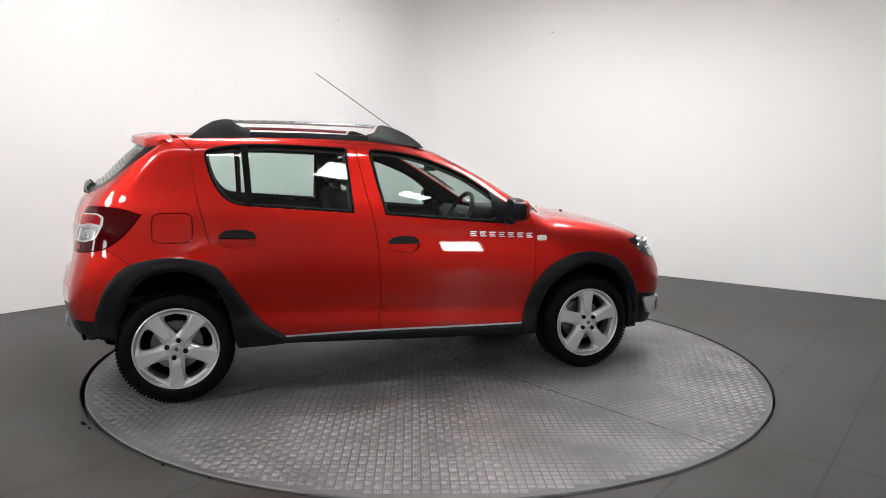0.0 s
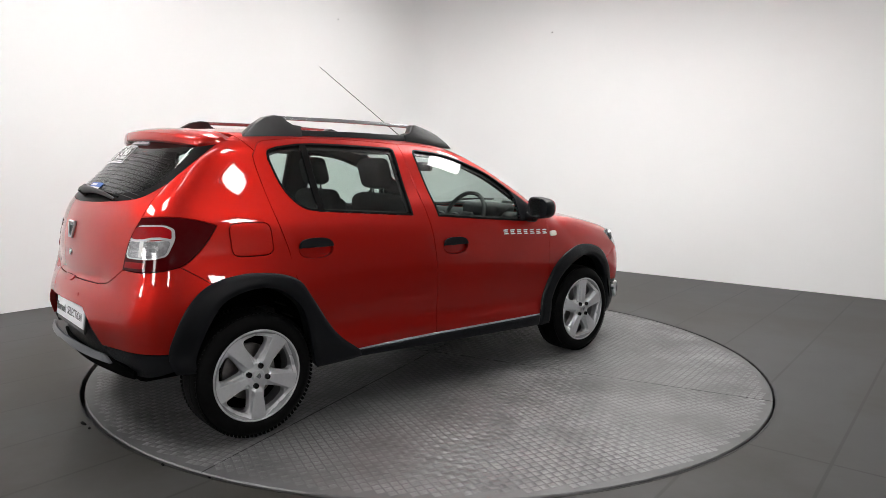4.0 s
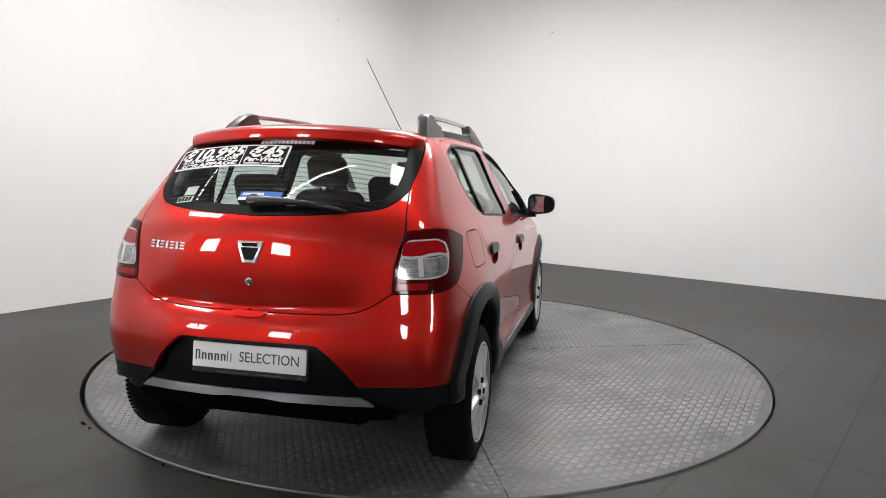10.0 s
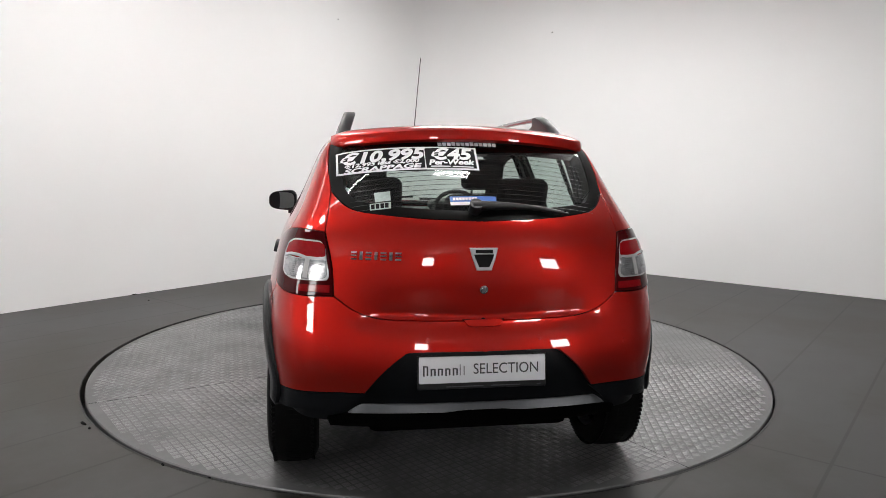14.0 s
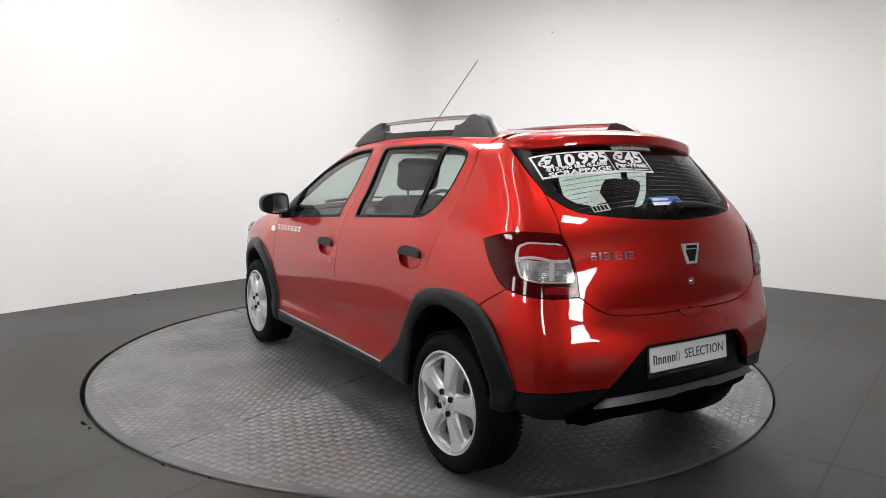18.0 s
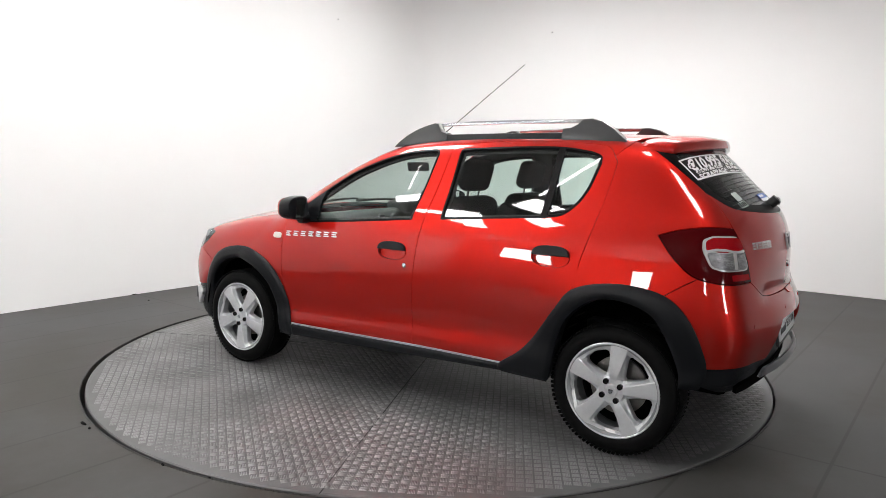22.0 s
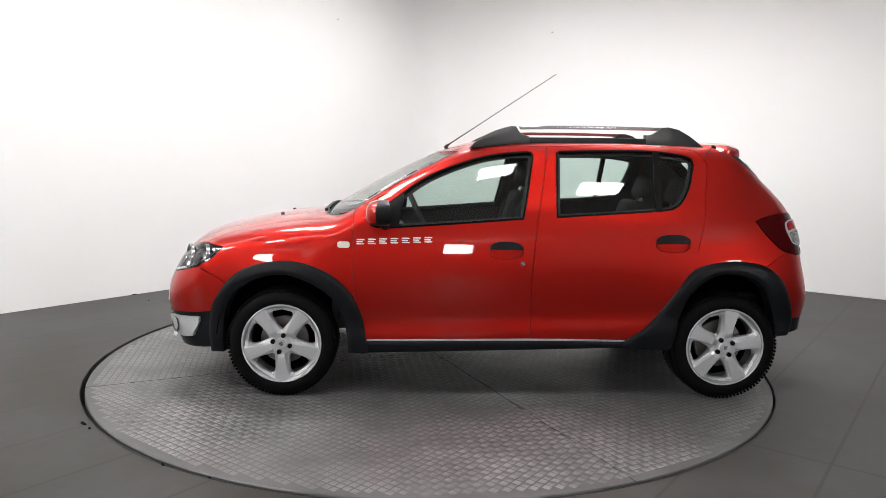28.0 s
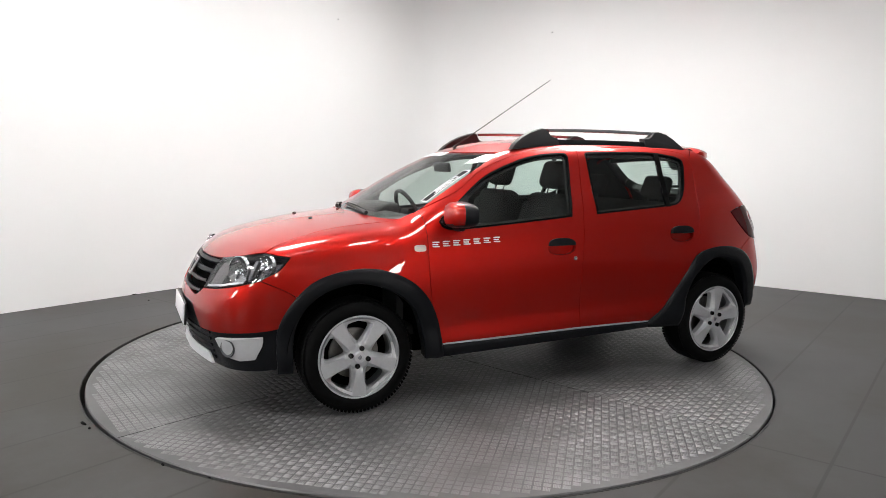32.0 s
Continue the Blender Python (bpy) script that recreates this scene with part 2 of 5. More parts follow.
def sheet(outline, d, holes=(), off=0., depth=.018, gap=.002, step=.035, rims=True, hold=None, blend=.008, fair=False, soft_edge=0.):
    """A piece of the car's skin inside an outline, seen along d, with edges turned in. Gives verts, faces, normals."""
    d = np.array(d, float) / np.linalg.norm(d)
    e1 = np.cross((0, 0, 1), d) if abs(d[2]) < .95 else np.array((1., 0, 0))
    e1 = e1 - d * (e1 @ d)
    e1 /= np.linalg.norm(e1)
    e2 = np.cross(d, e1)
    loops3 = [onto(np.array(o, float), d) for o in (outline, *holes)]
    deep = np.concatenate([l @ d for l in loops3])
    flat = [np.stack([l @ e1, l @ e2], -1) for l in loops3]
    flat_all = np.concatenate(flat)
    still = flat[0][hold] if hold is not None else None
    flat = [inset(f, gap if i == 0 else -gap) for i, f in enumerate(flat)]
    if hold is not None:
        flat[0][hold] = still
    lo, hi = flat[0].min(0), flat[0].max(0)
    gx, gy = np.meshgrid(np.arange(lo[0], hi[0], step), np.arange(lo[1], hi[1], step))
    gx = gx + (np.arange(len(gx)) % 2)[:, None] * step / 2
    pts = np.stack([gx.ravel(), gy.ravel()], -1)
    pts = pts[within(pts, flat[0])] if len(pts) else pts
    for i, f in enumerate(flat):
        if len(pts):
            pts = pts[far_from(pts, f, step * .5)]
        if i and len(pts):
            pts = pts[~within(pts, f)]
    edges, n, bounds = [], 0, []
    for f in flat:
        edges += [(n + k, n + (k + 1) % len(f)) for k in range(len(f))]
        bounds.append((n, len(f)))
        n += len(f)
    every = np.concatenate(flat + ([pts] if len(pts) else []))
    vs, _, fs, *_ = delaunay_2d_cdt([Vector(v) for v in every], edges, [], 0, 1e-7)
    vs = np.array([tuple(v) for v in vs])
    fs = np.array([tuple(f) for f in fs if len(f) == 3])
    mid = vs[fs].mean(1)
    keep = within(mid, flat[0])
    for f in flat[1:]:
        keep &= ~within(mid, f)
    fs = fs[keep]
    near = np.concatenate([np.argmin(((flat_all[None] - c[:, None]) ** 2).sum(2), 1) for c in np.array_split(vs, len(vs) // 400 + 1)])
    p = vs[:, :1] * e1 + vs[:, 1:] * e2 + deep[near][:, None] * d
    p = onto(p, d, .3)
    nor = slope(p)
    p = p + nor * off
    shade = slope(p - nor * off, blend)
    if fair == "even":
        y, v = p[:, 1], p[:, 2] - p[:, 2].mean()
        even = np.stack([np.ones(len(y)), v, v * v, y * y, y * y * v], -1)
        odd = np.stack([y, y * v, y ** 3], -1)
        for k, basis in enumerate((even, odd, even)):
            shade[:, k] = basis @ np.linalg.lstsq(basis, shade[:, k], rcond=None)[0]
        shade /= np.linalg.norm(shade, axis=1)[:, None]
    elif fair:
        q = p - p.mean(0)
        basis = np.stack([np.ones(len(q)), q @ e1, q @ e2], -1)
        shade = basis @ np.linalg.lstsq(basis, shade, rcond=None)[0]
        shade /= np.linalg.norm(shade, axis=1)[:, None]
    if soft_edge:
        away = np.concatenate([(f - inset(f, .001)) * (1 if i == 0 else -1) for i, f in enumerate(flat)])
        rim_at = np.concatenate(flat)
        pick = np.concatenate([np.argmin(((rim_at[None] - c[:, None]) ** 2).sum(2), 1) for c in np.array_split(vs, len(vs) // 400 + 1)])
        gone = np.clip(1 - np.hypot(*(rim_at[pick] - vs).T) / soft_edge, 0, 1)
        turn = away[pick] / np.maximum(np.hypot(*away[pick].T), 1e-9)[:, None]
        shade = shade + (turn[:, :1] * e1 + turn[:, 1:] * e2) * gone[:, None] * .6
        shade /= np.linalg.norm(shade, axis=1)[:, None]
        p = p - nor * (gone ** 2 * soft_edge * .35)[:, None]
    a, b, c = p[fs[:, 0]], p[fs[:, 1]], p[fs[:, 2]]
    back = (np.cross(b - a, c - a) * nor[fs[:, 0]]).sum(1) < 0
    fs[back] = fs[back][:, ::-1]
    verts, norms, faces = list(p), list(shade), [tuple(f) for f in fs]
    if rims and depth:
        count = {}
        for f in faces:
            for u, v in ((f[0], f[1]), (f[1], f[2]), (f[2], f[0])):
                count[(u, v)] = 1
        rim = [(u, v) for u, v in count if (v, u) not in count]
        made = {}
        for u, v in rim:
            t = p[v] - p[u]
            o = np.cross(t, nor[u])
            o /= max(np.linalg.norm(o), 1e-9)
            for w in (u, v):
                if w not in made:
                    made[w] = len(verts)
                    verts.extend((p[w], p[w] - nor[w] * depth * .25 + o * .0012, p[w] - nor[w] * depth))
                    m = nor[w] * .6 + o * .8
                    norms.extend((m, o, o))
            q, r = made[u], made[v]
            faces.extend(((q, q + 1, r + 1, r), (q + 1, q + 2, r + 2, r + 1)))
    return np.array(verts), faces, np.array(norms)


def skin(name, outline, d, mat, parent, holes=(), label="", **more):
    v, f, n = sheet(outline, d, holes, **more)
    return make(name, v, f, mat, parent, label, n)


def both(name, half, d, mat, parent, label="", gap=.0022, **more):
    """A piece that runs across the middle, from its left half."""
    half, dm = np.array(half, float), np.array((d[0], 0, d[2]), float)
    mid = np.abs(half[:, 1]) < 1e-6
    half[mid] = onto(half[mid], dm)
    v, f, n = sheet(half, d, gap=gap, hold=mid, **more)
    k, w = len(v), np.array([1, -1, 1])
    f2 = [tuple(k + q for q in g[::-1]) for g in f]
    return make(name, np.concatenate([v, v * w]), f + f2, mat, parent, label, np.concatenate([n, n * w]))


# ---- the room ----
CORNER = Vector((0.01, 5.77, 0))
LEFT, RIGHT = Vector((-1, -1.26, 0)).normalized(), Vector((1, -.74, 0)).normalized()
HIGH, LONG_L, LONG_R, ROUND = 3.98, 14.0, 14.0, .9


def wall_strip(name, line, label, mat=None, thick=.2):
    """An upright wall along a line of plan points, thick on its outer side."""
    line = [Vector((p[0], p[1], 0)) for p in line]
    mid = Vector((0, -1, 0))
    verts, faces = [], []
    for i, p in enumerate(line):
        t = (line[min(i + 1, len(line) - 1)] - line[max(i - 1, 0)]).normalized()
        n = Vector((-t.y, t.x, 0))
        n = n if n.dot(p - mid) > 0 else -n
        for q, z in ((p, -.1), (p, HIGH + .1), (p + n * thick, HIGH + .1), (p + n * thick, -.1)):
            verts.append((q.x, q.y, z))
    for i in range(len(line) - 1):
        a, b = 4 * i, 4 * i + 4
        faces += [(a + k, a + (k + 1) % 4, b + (k + 1) % 4, b + k) for k in range(4)]
    faces += [(0, 1, 2, 3), tuple(len(verts) - 4 + k for k in (3, 2, 1, 0))]
    bm = bmesh.new()
    vs = [bm.verts.new(v) for v in verts]
    for f in faces:
        bm.faces.new([vs[k] for k in f])
    return tagged(part(name, bm, mat or WALL, None, angle=30), label, "wall", kind="structure")


bend = []
for k in range(25):
    u = k / 24
    bend.append(CORNER + LEFT * ROUND * (1 - u) ** 2 + RIGHT * ROUND * u ** 2)
far_left, far_right = CORNER + LEFT * LONG_L, CORNER + RIGHT * LONG_R
behind = far_left + RIGHT * LONG_R
wall_strip("wall_west", [far_left, *bend[:13]], "smooth white painted wall of the photo bay")
wall_strip("wall_east", [*bend[12:], far_right], "smooth white painted wall beside the turntable")
# two added walls out of view; their grey sets bounce and the car's reflections
wall_strip("wall_south", [far_left, behind], "unseen grey wall added to close the bay", UNSEEN_WALL)
wall_strip("wall_rear", [behind, far_right], "unseen grey wall added to close the bay", UNSEEN_WALL)


def floor_material():
    """Grey floor paint over square tiles, whose joints show faintly."""
    m = material("grey_floor_paint", (.056, .056, .056), .48, color2=(.029, .0265, .022), scale=.6, bump=.05, bump_scale=40., rough_vary=.10, spec=.25)
    t = m.node_tree
    b = t.nodes["Principled BSDF"]
    was = b.inputs["Base Color"].links[0].from_socket
    was.node.color_ramp.elements[0].position, was.node.color_ramp.elements[1].position = .40, .58
    c, mp, br, n, mul, mix = (t.nodes.new(k) for k in ("ShaderNodeTexCoord", "ShaderNodeMapping", "ShaderNodeTexBrick", "ShaderNodeTexNoise", "ShaderNodeMath", "ShaderNodeMix"))
    mp.inputs["Rotation"].default_value = (0, 0, -math.atan2(1.26, 1))
    mp.inputs["Location"].default_value = (.3, .049, 0)
    br.offset, br.squash = 0., 1.
    br.inputs["Scale"].default_value, br.inputs["Mortar Size"].default_value = 1., .011
    br.inputs["Mortar Smooth"].default_value = .6
    br.inputs["Brick Width"].default_value, br.inputs["Row Height"].default_value = 6.2, .515
    br.inputs["Color1"].default_value = br.inputs["Color2"].default_value = (0, 0, 0, 1)
    br.inputs["Mortar"].default_value = (1, 1, 1, 1)
    n.inputs["Scale"].default_value = .9
    mul.operation, mul.use_clamp = "MULTIPLY", True
    mix.data_type = "RGBA"
    t.links.new(c.outputs["Object"], mp.inputs["Vector"])
    t.links.new(mp.outputs[0], br.inputs["Vector"])
    t.links.new(c.outputs["Object"], n.inputs["Vector"])
    t.links.new(br.outputs["Color"], mul.inputs[0])
    t.links.new(n.outputs["Fac"], mul.inputs[1])
    t.links.new(mul.outputs[0], mix.inputs["Factor"])
    t.links.new(was, mix.inputs["A"])
    mix.inputs["B"].default_value = (.012, .0115, .010, 1)
    t.links.new(mix.outputs["Result"], b.inputs["Base Color"])
    return m


FLOOR = floor_material()
DISC_R = 2.253
HOLE = Vector((-.007, -.002))


def slab_with_hole(name, outline, z0, z1, hole_r, mat):
    """A floor sheet with a round hole at the origin."""
    n = 128
    pts = [Vector((p.x, p.y)) for p in outline]
    k = len(pts)
    pts += [HOLE + Vector((hole_r * math.cos(2 * math.pi * i / n), hole_r * math.sin(2 * math.pi * i / n))) for i in range(n)]
    edges = [(i, (i + 1) % k) for i in range(k)] + [(k + i, k + (i + 1) % n) for i in range(n)]
    vs, _, fs, *_ = delaunay_2d_cdt(pts, edges, [], 0, 1e-6)
    keep = [f for f in fs if (sum((vs[i] for i in f), Vector((0, 0))) / 3 - HOLE).length > hole_r * .999]
    verts = [(v.x, v.y, z1) for v in vs]
    faces = [tuple(f) for f in keep]
    base = len(verts)
    verts += [(HOLE.x + hole_r * math.cos(2 * math.pi * i / n), HOLE.y + hole_r * math.sin(2 * math.pi * i / n), z) for i in range(n) for z in (z1, z0)]
    faces += [(base + 2 * i, base + 2 * i + 1, base + 2 * ((i + 1) % n) + 1, base + 2 * ((i + 1) % n)) for i in range(n)]
    verts += [(q.x, q.y, z0) for q in outline]
    faces.append(tuple(range(len(verts) - 4, len(verts))))
    return make(name, verts, faces, mat, smooth=False)


floor_edge = [far_left, behind, far_right, CORNER + (LEFT + RIGHT) * -.2]
floor = tagged(slab_with_hole("floor", floor_edge, -.14, .0, DISC_R + .018, FLOOR), "worn grey painted concrete floor with faint joints", "floor", kind="structure")

ceiling = tagged(part("ceiling", box((32, 32, .12), (0, -5, HIGH + .06)), CEIL), "plain white ceiling above the photo bay", "ceiling", kind="structure")


def led_panel(x, y, rz, size):
    """A flat ceiling luminaire, out of view."""
    e = tagged(new("ceiling_light"), "flat white rectangular light panel out of view, set to light the bay", "ceiling light", "ceiling lights")
    e.matrix_basis = pose(x, y, HIGH - .03, 0, 0, rz)
    part("diffuser", box((size[0], size[1], .012), (0, 0, -.008)), LEDS, e, "glowing white diffuser")
    w = .02
    bm = bmesh.new()
    for s in (-1, 1):
        box((w, size[1] + 2 * w, .03), (s * (size[0] / 2 + w / 2), 0, .006), .002, 1, bm=bm)
        box((size[0], w, .03), (0, s * (size[1] / 2 + w / 2), .006), .002, 1, bm=bm)
    part("frame", bm, LAMP_FRAME, e)
    return e


# unseen small panels added over the plate and by the walls, glowing far-wall panels, slim battens
places = [(-4.2, -2.2, 38), (.2, 2.4, 38), (-1.6, .3, 38)]
first_light = led_panel(*places[0], (.68, 1.3))
for x, y, rz in places[1:]:
    copy_thing(first_light, pose(x, y, HIGH - .03, 0, 0, rz))


# unseen panel, hung low so the top of the east wall stays dimmer; wires added
hung = led_panel(1.9, .8, 38, (.68, 1.3))
hung.location.z = HIGH - .60
for x in (-.3, .3):
    for y in (-.6, .6):
        part("hanger", tube([(x, y, .02), (x, y, .60)], .003, 6), LAMP_FRAME, hung, "thin wire added to hold the lowered unseen panel")


def reflection_panel(m):
    """A square glowing panel, added unseen on a wall for paint reflections; local y points into the hall."""
    e = tagged(new("wall_reflection_panel"), "unseen square glowing panel on the hall wall, added for reflections in the paint", "wall light", "wall lights")
    e.matrix_basis = m
    part("diffuser", box((.90, .012, 1.10), (0, .07, 0)), LEDS, e, "glowing white diffuser")
    bm = bmesh.new()
    for k in (-1, 1):
        box((.03, .08, 1.16), (k * .465, .04, 0), .003, 1, bm=bm)
        box((.90, .08, .03), (0, .04, k * .565), .003, 1, bm=bm)
    part("frame", bm, LAMP_FRAME, e)
    part("back", box((.90, .02, 1.10), (0, .012, 0)), LAMP_FRAME, e)
    return e


# added glowing panels, out of view, placed by where the paint should mirror a bright patch
first_box = None
for start, way, runs in ((far_left, RIGHT, ((1.4, 2.65), (5.2, 2.75), (11.5, 2.9))), (far_right, LEFT, ((7.5, 2.2),))):
    inward = (LEFT if way is RIGHT else RIGHT) * -1
    for run, high in runs:
        at = start + way * run + inward * .002
        m = pose(at.x, at.y, high, 0, 0, math.degrees(math.atan2(inward.y, inward.x)) - 90)
        first_box = copy_thing(first_box, m) if first_box else reflection_panel(m)


def batten(x, y, rz):
    """A slim hanging tube light with a white back."""
    e = tagged(new("batten_light"), "slim white tube light under the ceiling, lit", "ceiling light", "batten lights")
    e.matrix_basis = pose(x, y, HIGH - .06, 0, 0, rz)
    part("tube", lathe([(.0001, -.75), (.016, -.75), (.022, -.74), (.022, .74), (.016, .75), (.0001, .75)], 16), LEDS, e, "glowing tube", angle=50)
    part("housing", box((.09, 1.54, .04), (0, 0, .035), .008, 2), LAMP_FRAME, e, angle=40)
    return e


first_batten = batten(-1.35, -2.15, -72)
for x, y, rz in ((-3.1, -.95, -55),):
    copy_thing(first_batten, pose(x, y, HIGH - .06, 0, 0, rz))
first_spot = led_panel(.45, -2.05, 0, (.50, .50))
for x, y in ((-2.5, -2.7), (1.9, -2.9)):
    copy_thing(first_spot, pose(x, y, HIGH - .03))

# small fixings left in the wall
for x, y, z in ((-1.25, 4.18, 3.15), (1.55, 4.63, 3.12)):
    at = Vector((x, y, z))
    way = (at - Vector(EYE)).normalized()
    hit, place, normal, *_ = scene.ray_cast(bpy.context.evaluated_depsgraph_get(), Vector(EYE), way)
    screw = tagged(part("wall_screw", lathe([(.0001, .004), (.006, .004), (.010, 0), (.010, -.004)], 12, "Z"), TRIM), "tiny dark screw head on the white wall", "screw", "wall screws")
    screw.matrix_basis = Matrix.Translation(place) @ normal.to_track_quat("Z", "Y").to_matrix().to_4x4()

# scraps of black sealant by the edge of the pit, and dirt at the foot of the wall
def scrap(x, y, long, wide, high, rz):
    bm = bmesh.new()
    bmesh.ops.create_icosphere(bm, subdivisions=2, radius=1)
    for v in bm.verts:
        v.co *= 1 + .35 * noise.noise(v.co * 1.7 + Vector((x * 9, y * 9, 0)))
        v.co = Vector((v.co.x * long, v.co.y * wide, max(0, v.co.z) * high))
    ob = tagged(part("sealant_scrap", bm, RUBBER, None, angle=60), "small torn scrap of black sealant on the floor", "scrap", "scraps on the floor")
    ob.matrix_basis = pose(x, y, .0005, 0, 0, rz)


for x, y, long, wide, high, rz in ((-1.79, -1.47, .030, .010, .010, -40), (-1.73, -1.53, .018, .007, .007, -60), (-1.20, -1.945, .016, .006, .006, -50),
                                   (-.95, -2.07, .012, .005, .005, -30), (-3.0, 1.97, .030, .010, .007, 52), (-2.74, 1.69, .010, .007, .006, 10)):
    scrap(x, y, long, wide, high, rz)

# ---- the turntable ----
turntable = tagged(new("turntable"), "round grey metal turntable with worn five-bar tread plate", "turntable")
DISC = material("worn_tread_metal", (.130, .130, .132), .50, .50, vary=.35, scale=2.2, bump=.1, bump_scale=120., rough_vary=.10)
BARS = material("worn_tread_plate", (.20, .20, .202), .42, .55, vary=.5, scale=2.6, rough_vary=.08)
part("deck", lathe([(0.0001, 0), (DISC_R - .006, 0), (DISC_R, -.006), (DISC_R, -.10), (0.0001, -.10)], 160, "Z"), DISC, turntable, angle=40)


def tread():
    """Raised bars, five to a square, turned by a quarter from square to square; each quarter of the plate is laid another way."""
    cell, verts, faces = .041, [], []
    rng = np.random.default_rng(5)
    n = int(DISC_R / cell) + 2
    i, j = np.meshgrid(np.arange(-2 * n, 2 * n), np.arange(-2 * n, 2 * n))
    i, j = i.ravel(), j.ravel()
    for q, lay in enumerate((28, 74, 12, 52)):
        a = radians(lay)
        cx, cy = i * cell, j * cell
        x, y = cx * math.cos(a) - cy * math.sin(a), cx * math.sin(a) + cy * math.cos(a)
        ang = np.degrees(np.arctan2(y, x)) % 360
        ok = (np.hypot(x, y) < DISC_R - .05) & (np.floor(((ang - 112.6) % 360) / 90) == q) & (np.hypot(x, y) > .05)
        for bar in range(5):
            along = (i + j) % 2 == 0
            w, l = .0021, .0168
            o = (bar - 2) * .0066
            sel = ok
            lx, ly = cx[sel] + np.where(along[sel], 0, o), cy[sel] + np.where(along[sel], o, 0)
            hx, hy = np.where(along[sel], l, w), np.where(along[sel], w, l)
            wear = np.sin(1.7 * x[sel] + .6) * np.sin(1.3 * y[sel] + 1.1) + .6 * np.sin(2.9 * x[sel] - 2.1 * y[sel] + .4) + rng.normal(0, .25, sel.sum())
            h = .0013 * np.clip(.62 + .55 * wear, .12, 1.25)
            block = []
            for z, k in ((0 * h, 1.25), (h, .7)):
                for sx, sy in ((-1, -1), (1, -1), (1, 1), (-1, 1)):
                    px, py = lx + sx * (hx - w + w * k), ly + sy * (hy - w + w * k)
                    block.append(np.stack([px * math.cos(a) - py * math.sin(a), px * math.sin(a) + py * math.cos(a), z], -1))
            block = np.stack(block, 1)
            base = sum(len(v) for v in verts) + 8 * np.arange(len(block))[:, None, None]
            verts.append(block.reshape(-1, 3))
            quad = np.array([(4, 5, 6, 7), (0, 1, 5, 4), (1, 2, 6, 5), (2, 3, 7, 6), (3, 0, 4, 7)])
            faces.append((base + quad[None]).reshape(-1, 4))
    v, f = np.concatenate(verts), np.concatenate(faces)
    me = bpy.data.meshes.new("tread_plate")
    me.vertices.add(len(v))
    me.vertices.foreach_set("co", v.ravel())
    me.loops.add(f.size)
    me.loops.foreach_set("vertex_index", f.ravel().astype(np.int32))
    me.polygons.add(len(f))
    me.polygons.foreach_set("loop_start", np.arange(0, f.size, 4, dtype=np.int32))
    me.update(calc_edges=True)
    me.materials.append(BARS)
    ob = new("tread_plate", me)
    ob.parent = turntable
    ob["kind"] = "stuff"
    return ob


tread()
SEAM = material("dark_plate_seam", (.012, .012, .012), .8)
for k in range(4):
    a = radians(112.6 + 90 * k)
    seam = part("plate_seam", box((DISC_R - .03, .006, .0008), ((DISC_R + .03) / 2, 0, .0004)), SEAM, turntable, "dark joint between tread plates")
    seam.matrix_basis = Matrix.Rotation(a, 4, "Z")
RIM_STEEL = material("dark_rim_steel", (.03, .03, .03), .5, .4)
rim_ring = tagged(part("turntable_rim", lathe([(DISC_R + .018, .001), (DISC_R + .018, -.10), (DISC_R + .026, -.10), (DISC_R + .026, .0020), (DISC_R + .021, .0025)], 160, "Z", True), RIM_STEEL, None, angle=40),
                  "thin dark steel ring set in the floor round the turntable", "rim", kind="structure")
rim_ring.location = (HOLE.x, HOLE.y, 0)
pit = tagged(part("pit_floor", lathe([(.0001, -.15), (DISC_R + .05, -.15), (DISC_R + .05, -.17), (.0001, -.17)], 64, "Z"), DEEP_SHADE), "dark pit under the turntable", "pit", kind="structure")


# ---- the car ----
car = tagged(new("car"), "red five-door hatchback with black arch trims on a turntable", "car")
HUB_X, HUB_Z, TYRE_R = 1.294, .316, .314
Y = .8


def S(pts, y=Y):
    """Side places (x, z) as points left of the car."""
    return [(x, y, z) for x, z in pts]


def mir(pts, s):
    return [(x, y * s, z) for x, y, z in pts]


def outline(runs, s):
    return loop(*[mir(r, s) for r in runs])


arch_f = [(.802, .323), (.833, .479), (.897, .613), (.993, .71), (1.122, .773), (1.26, .796), (1.409, .779), (1.537, .729), (1.634, .637), (1.703, .52), (1.722, .40), (1.715, .25)]
arch_f_in = [(.905, .27), (.915, .36), (.942, .477), (1.0, .585), (1.122, .672), (1.282, .718), (1.442, .690), (1.550, .622), (1.615, .521), (1.638, .40), (1.64, .25)]
arch_r = [(-.700, .352), (-.845, .462), (-.996, .667), (-1.073, .767), (-1.187, .812), (-1.353, .825), (-1.52, .788), (-1.625, .69), (-1.69, .539), (-1.70, .45), (-1.675, .385)]
arch_r_in = [(-.955, .27), (-.985, .36), (-1.009, .498), (-1.064, .634), (-1.19, .735), (-1.321, .750), (-1.457, .705), (-1.531, .606), (-1.585, .46), (-1.59, .38)]


def drawn_in(pts, hub, k):
    return [(hub + (x - hub) * k, HUB_Z + (z - HUB_Z) * k) for x, z in pts]


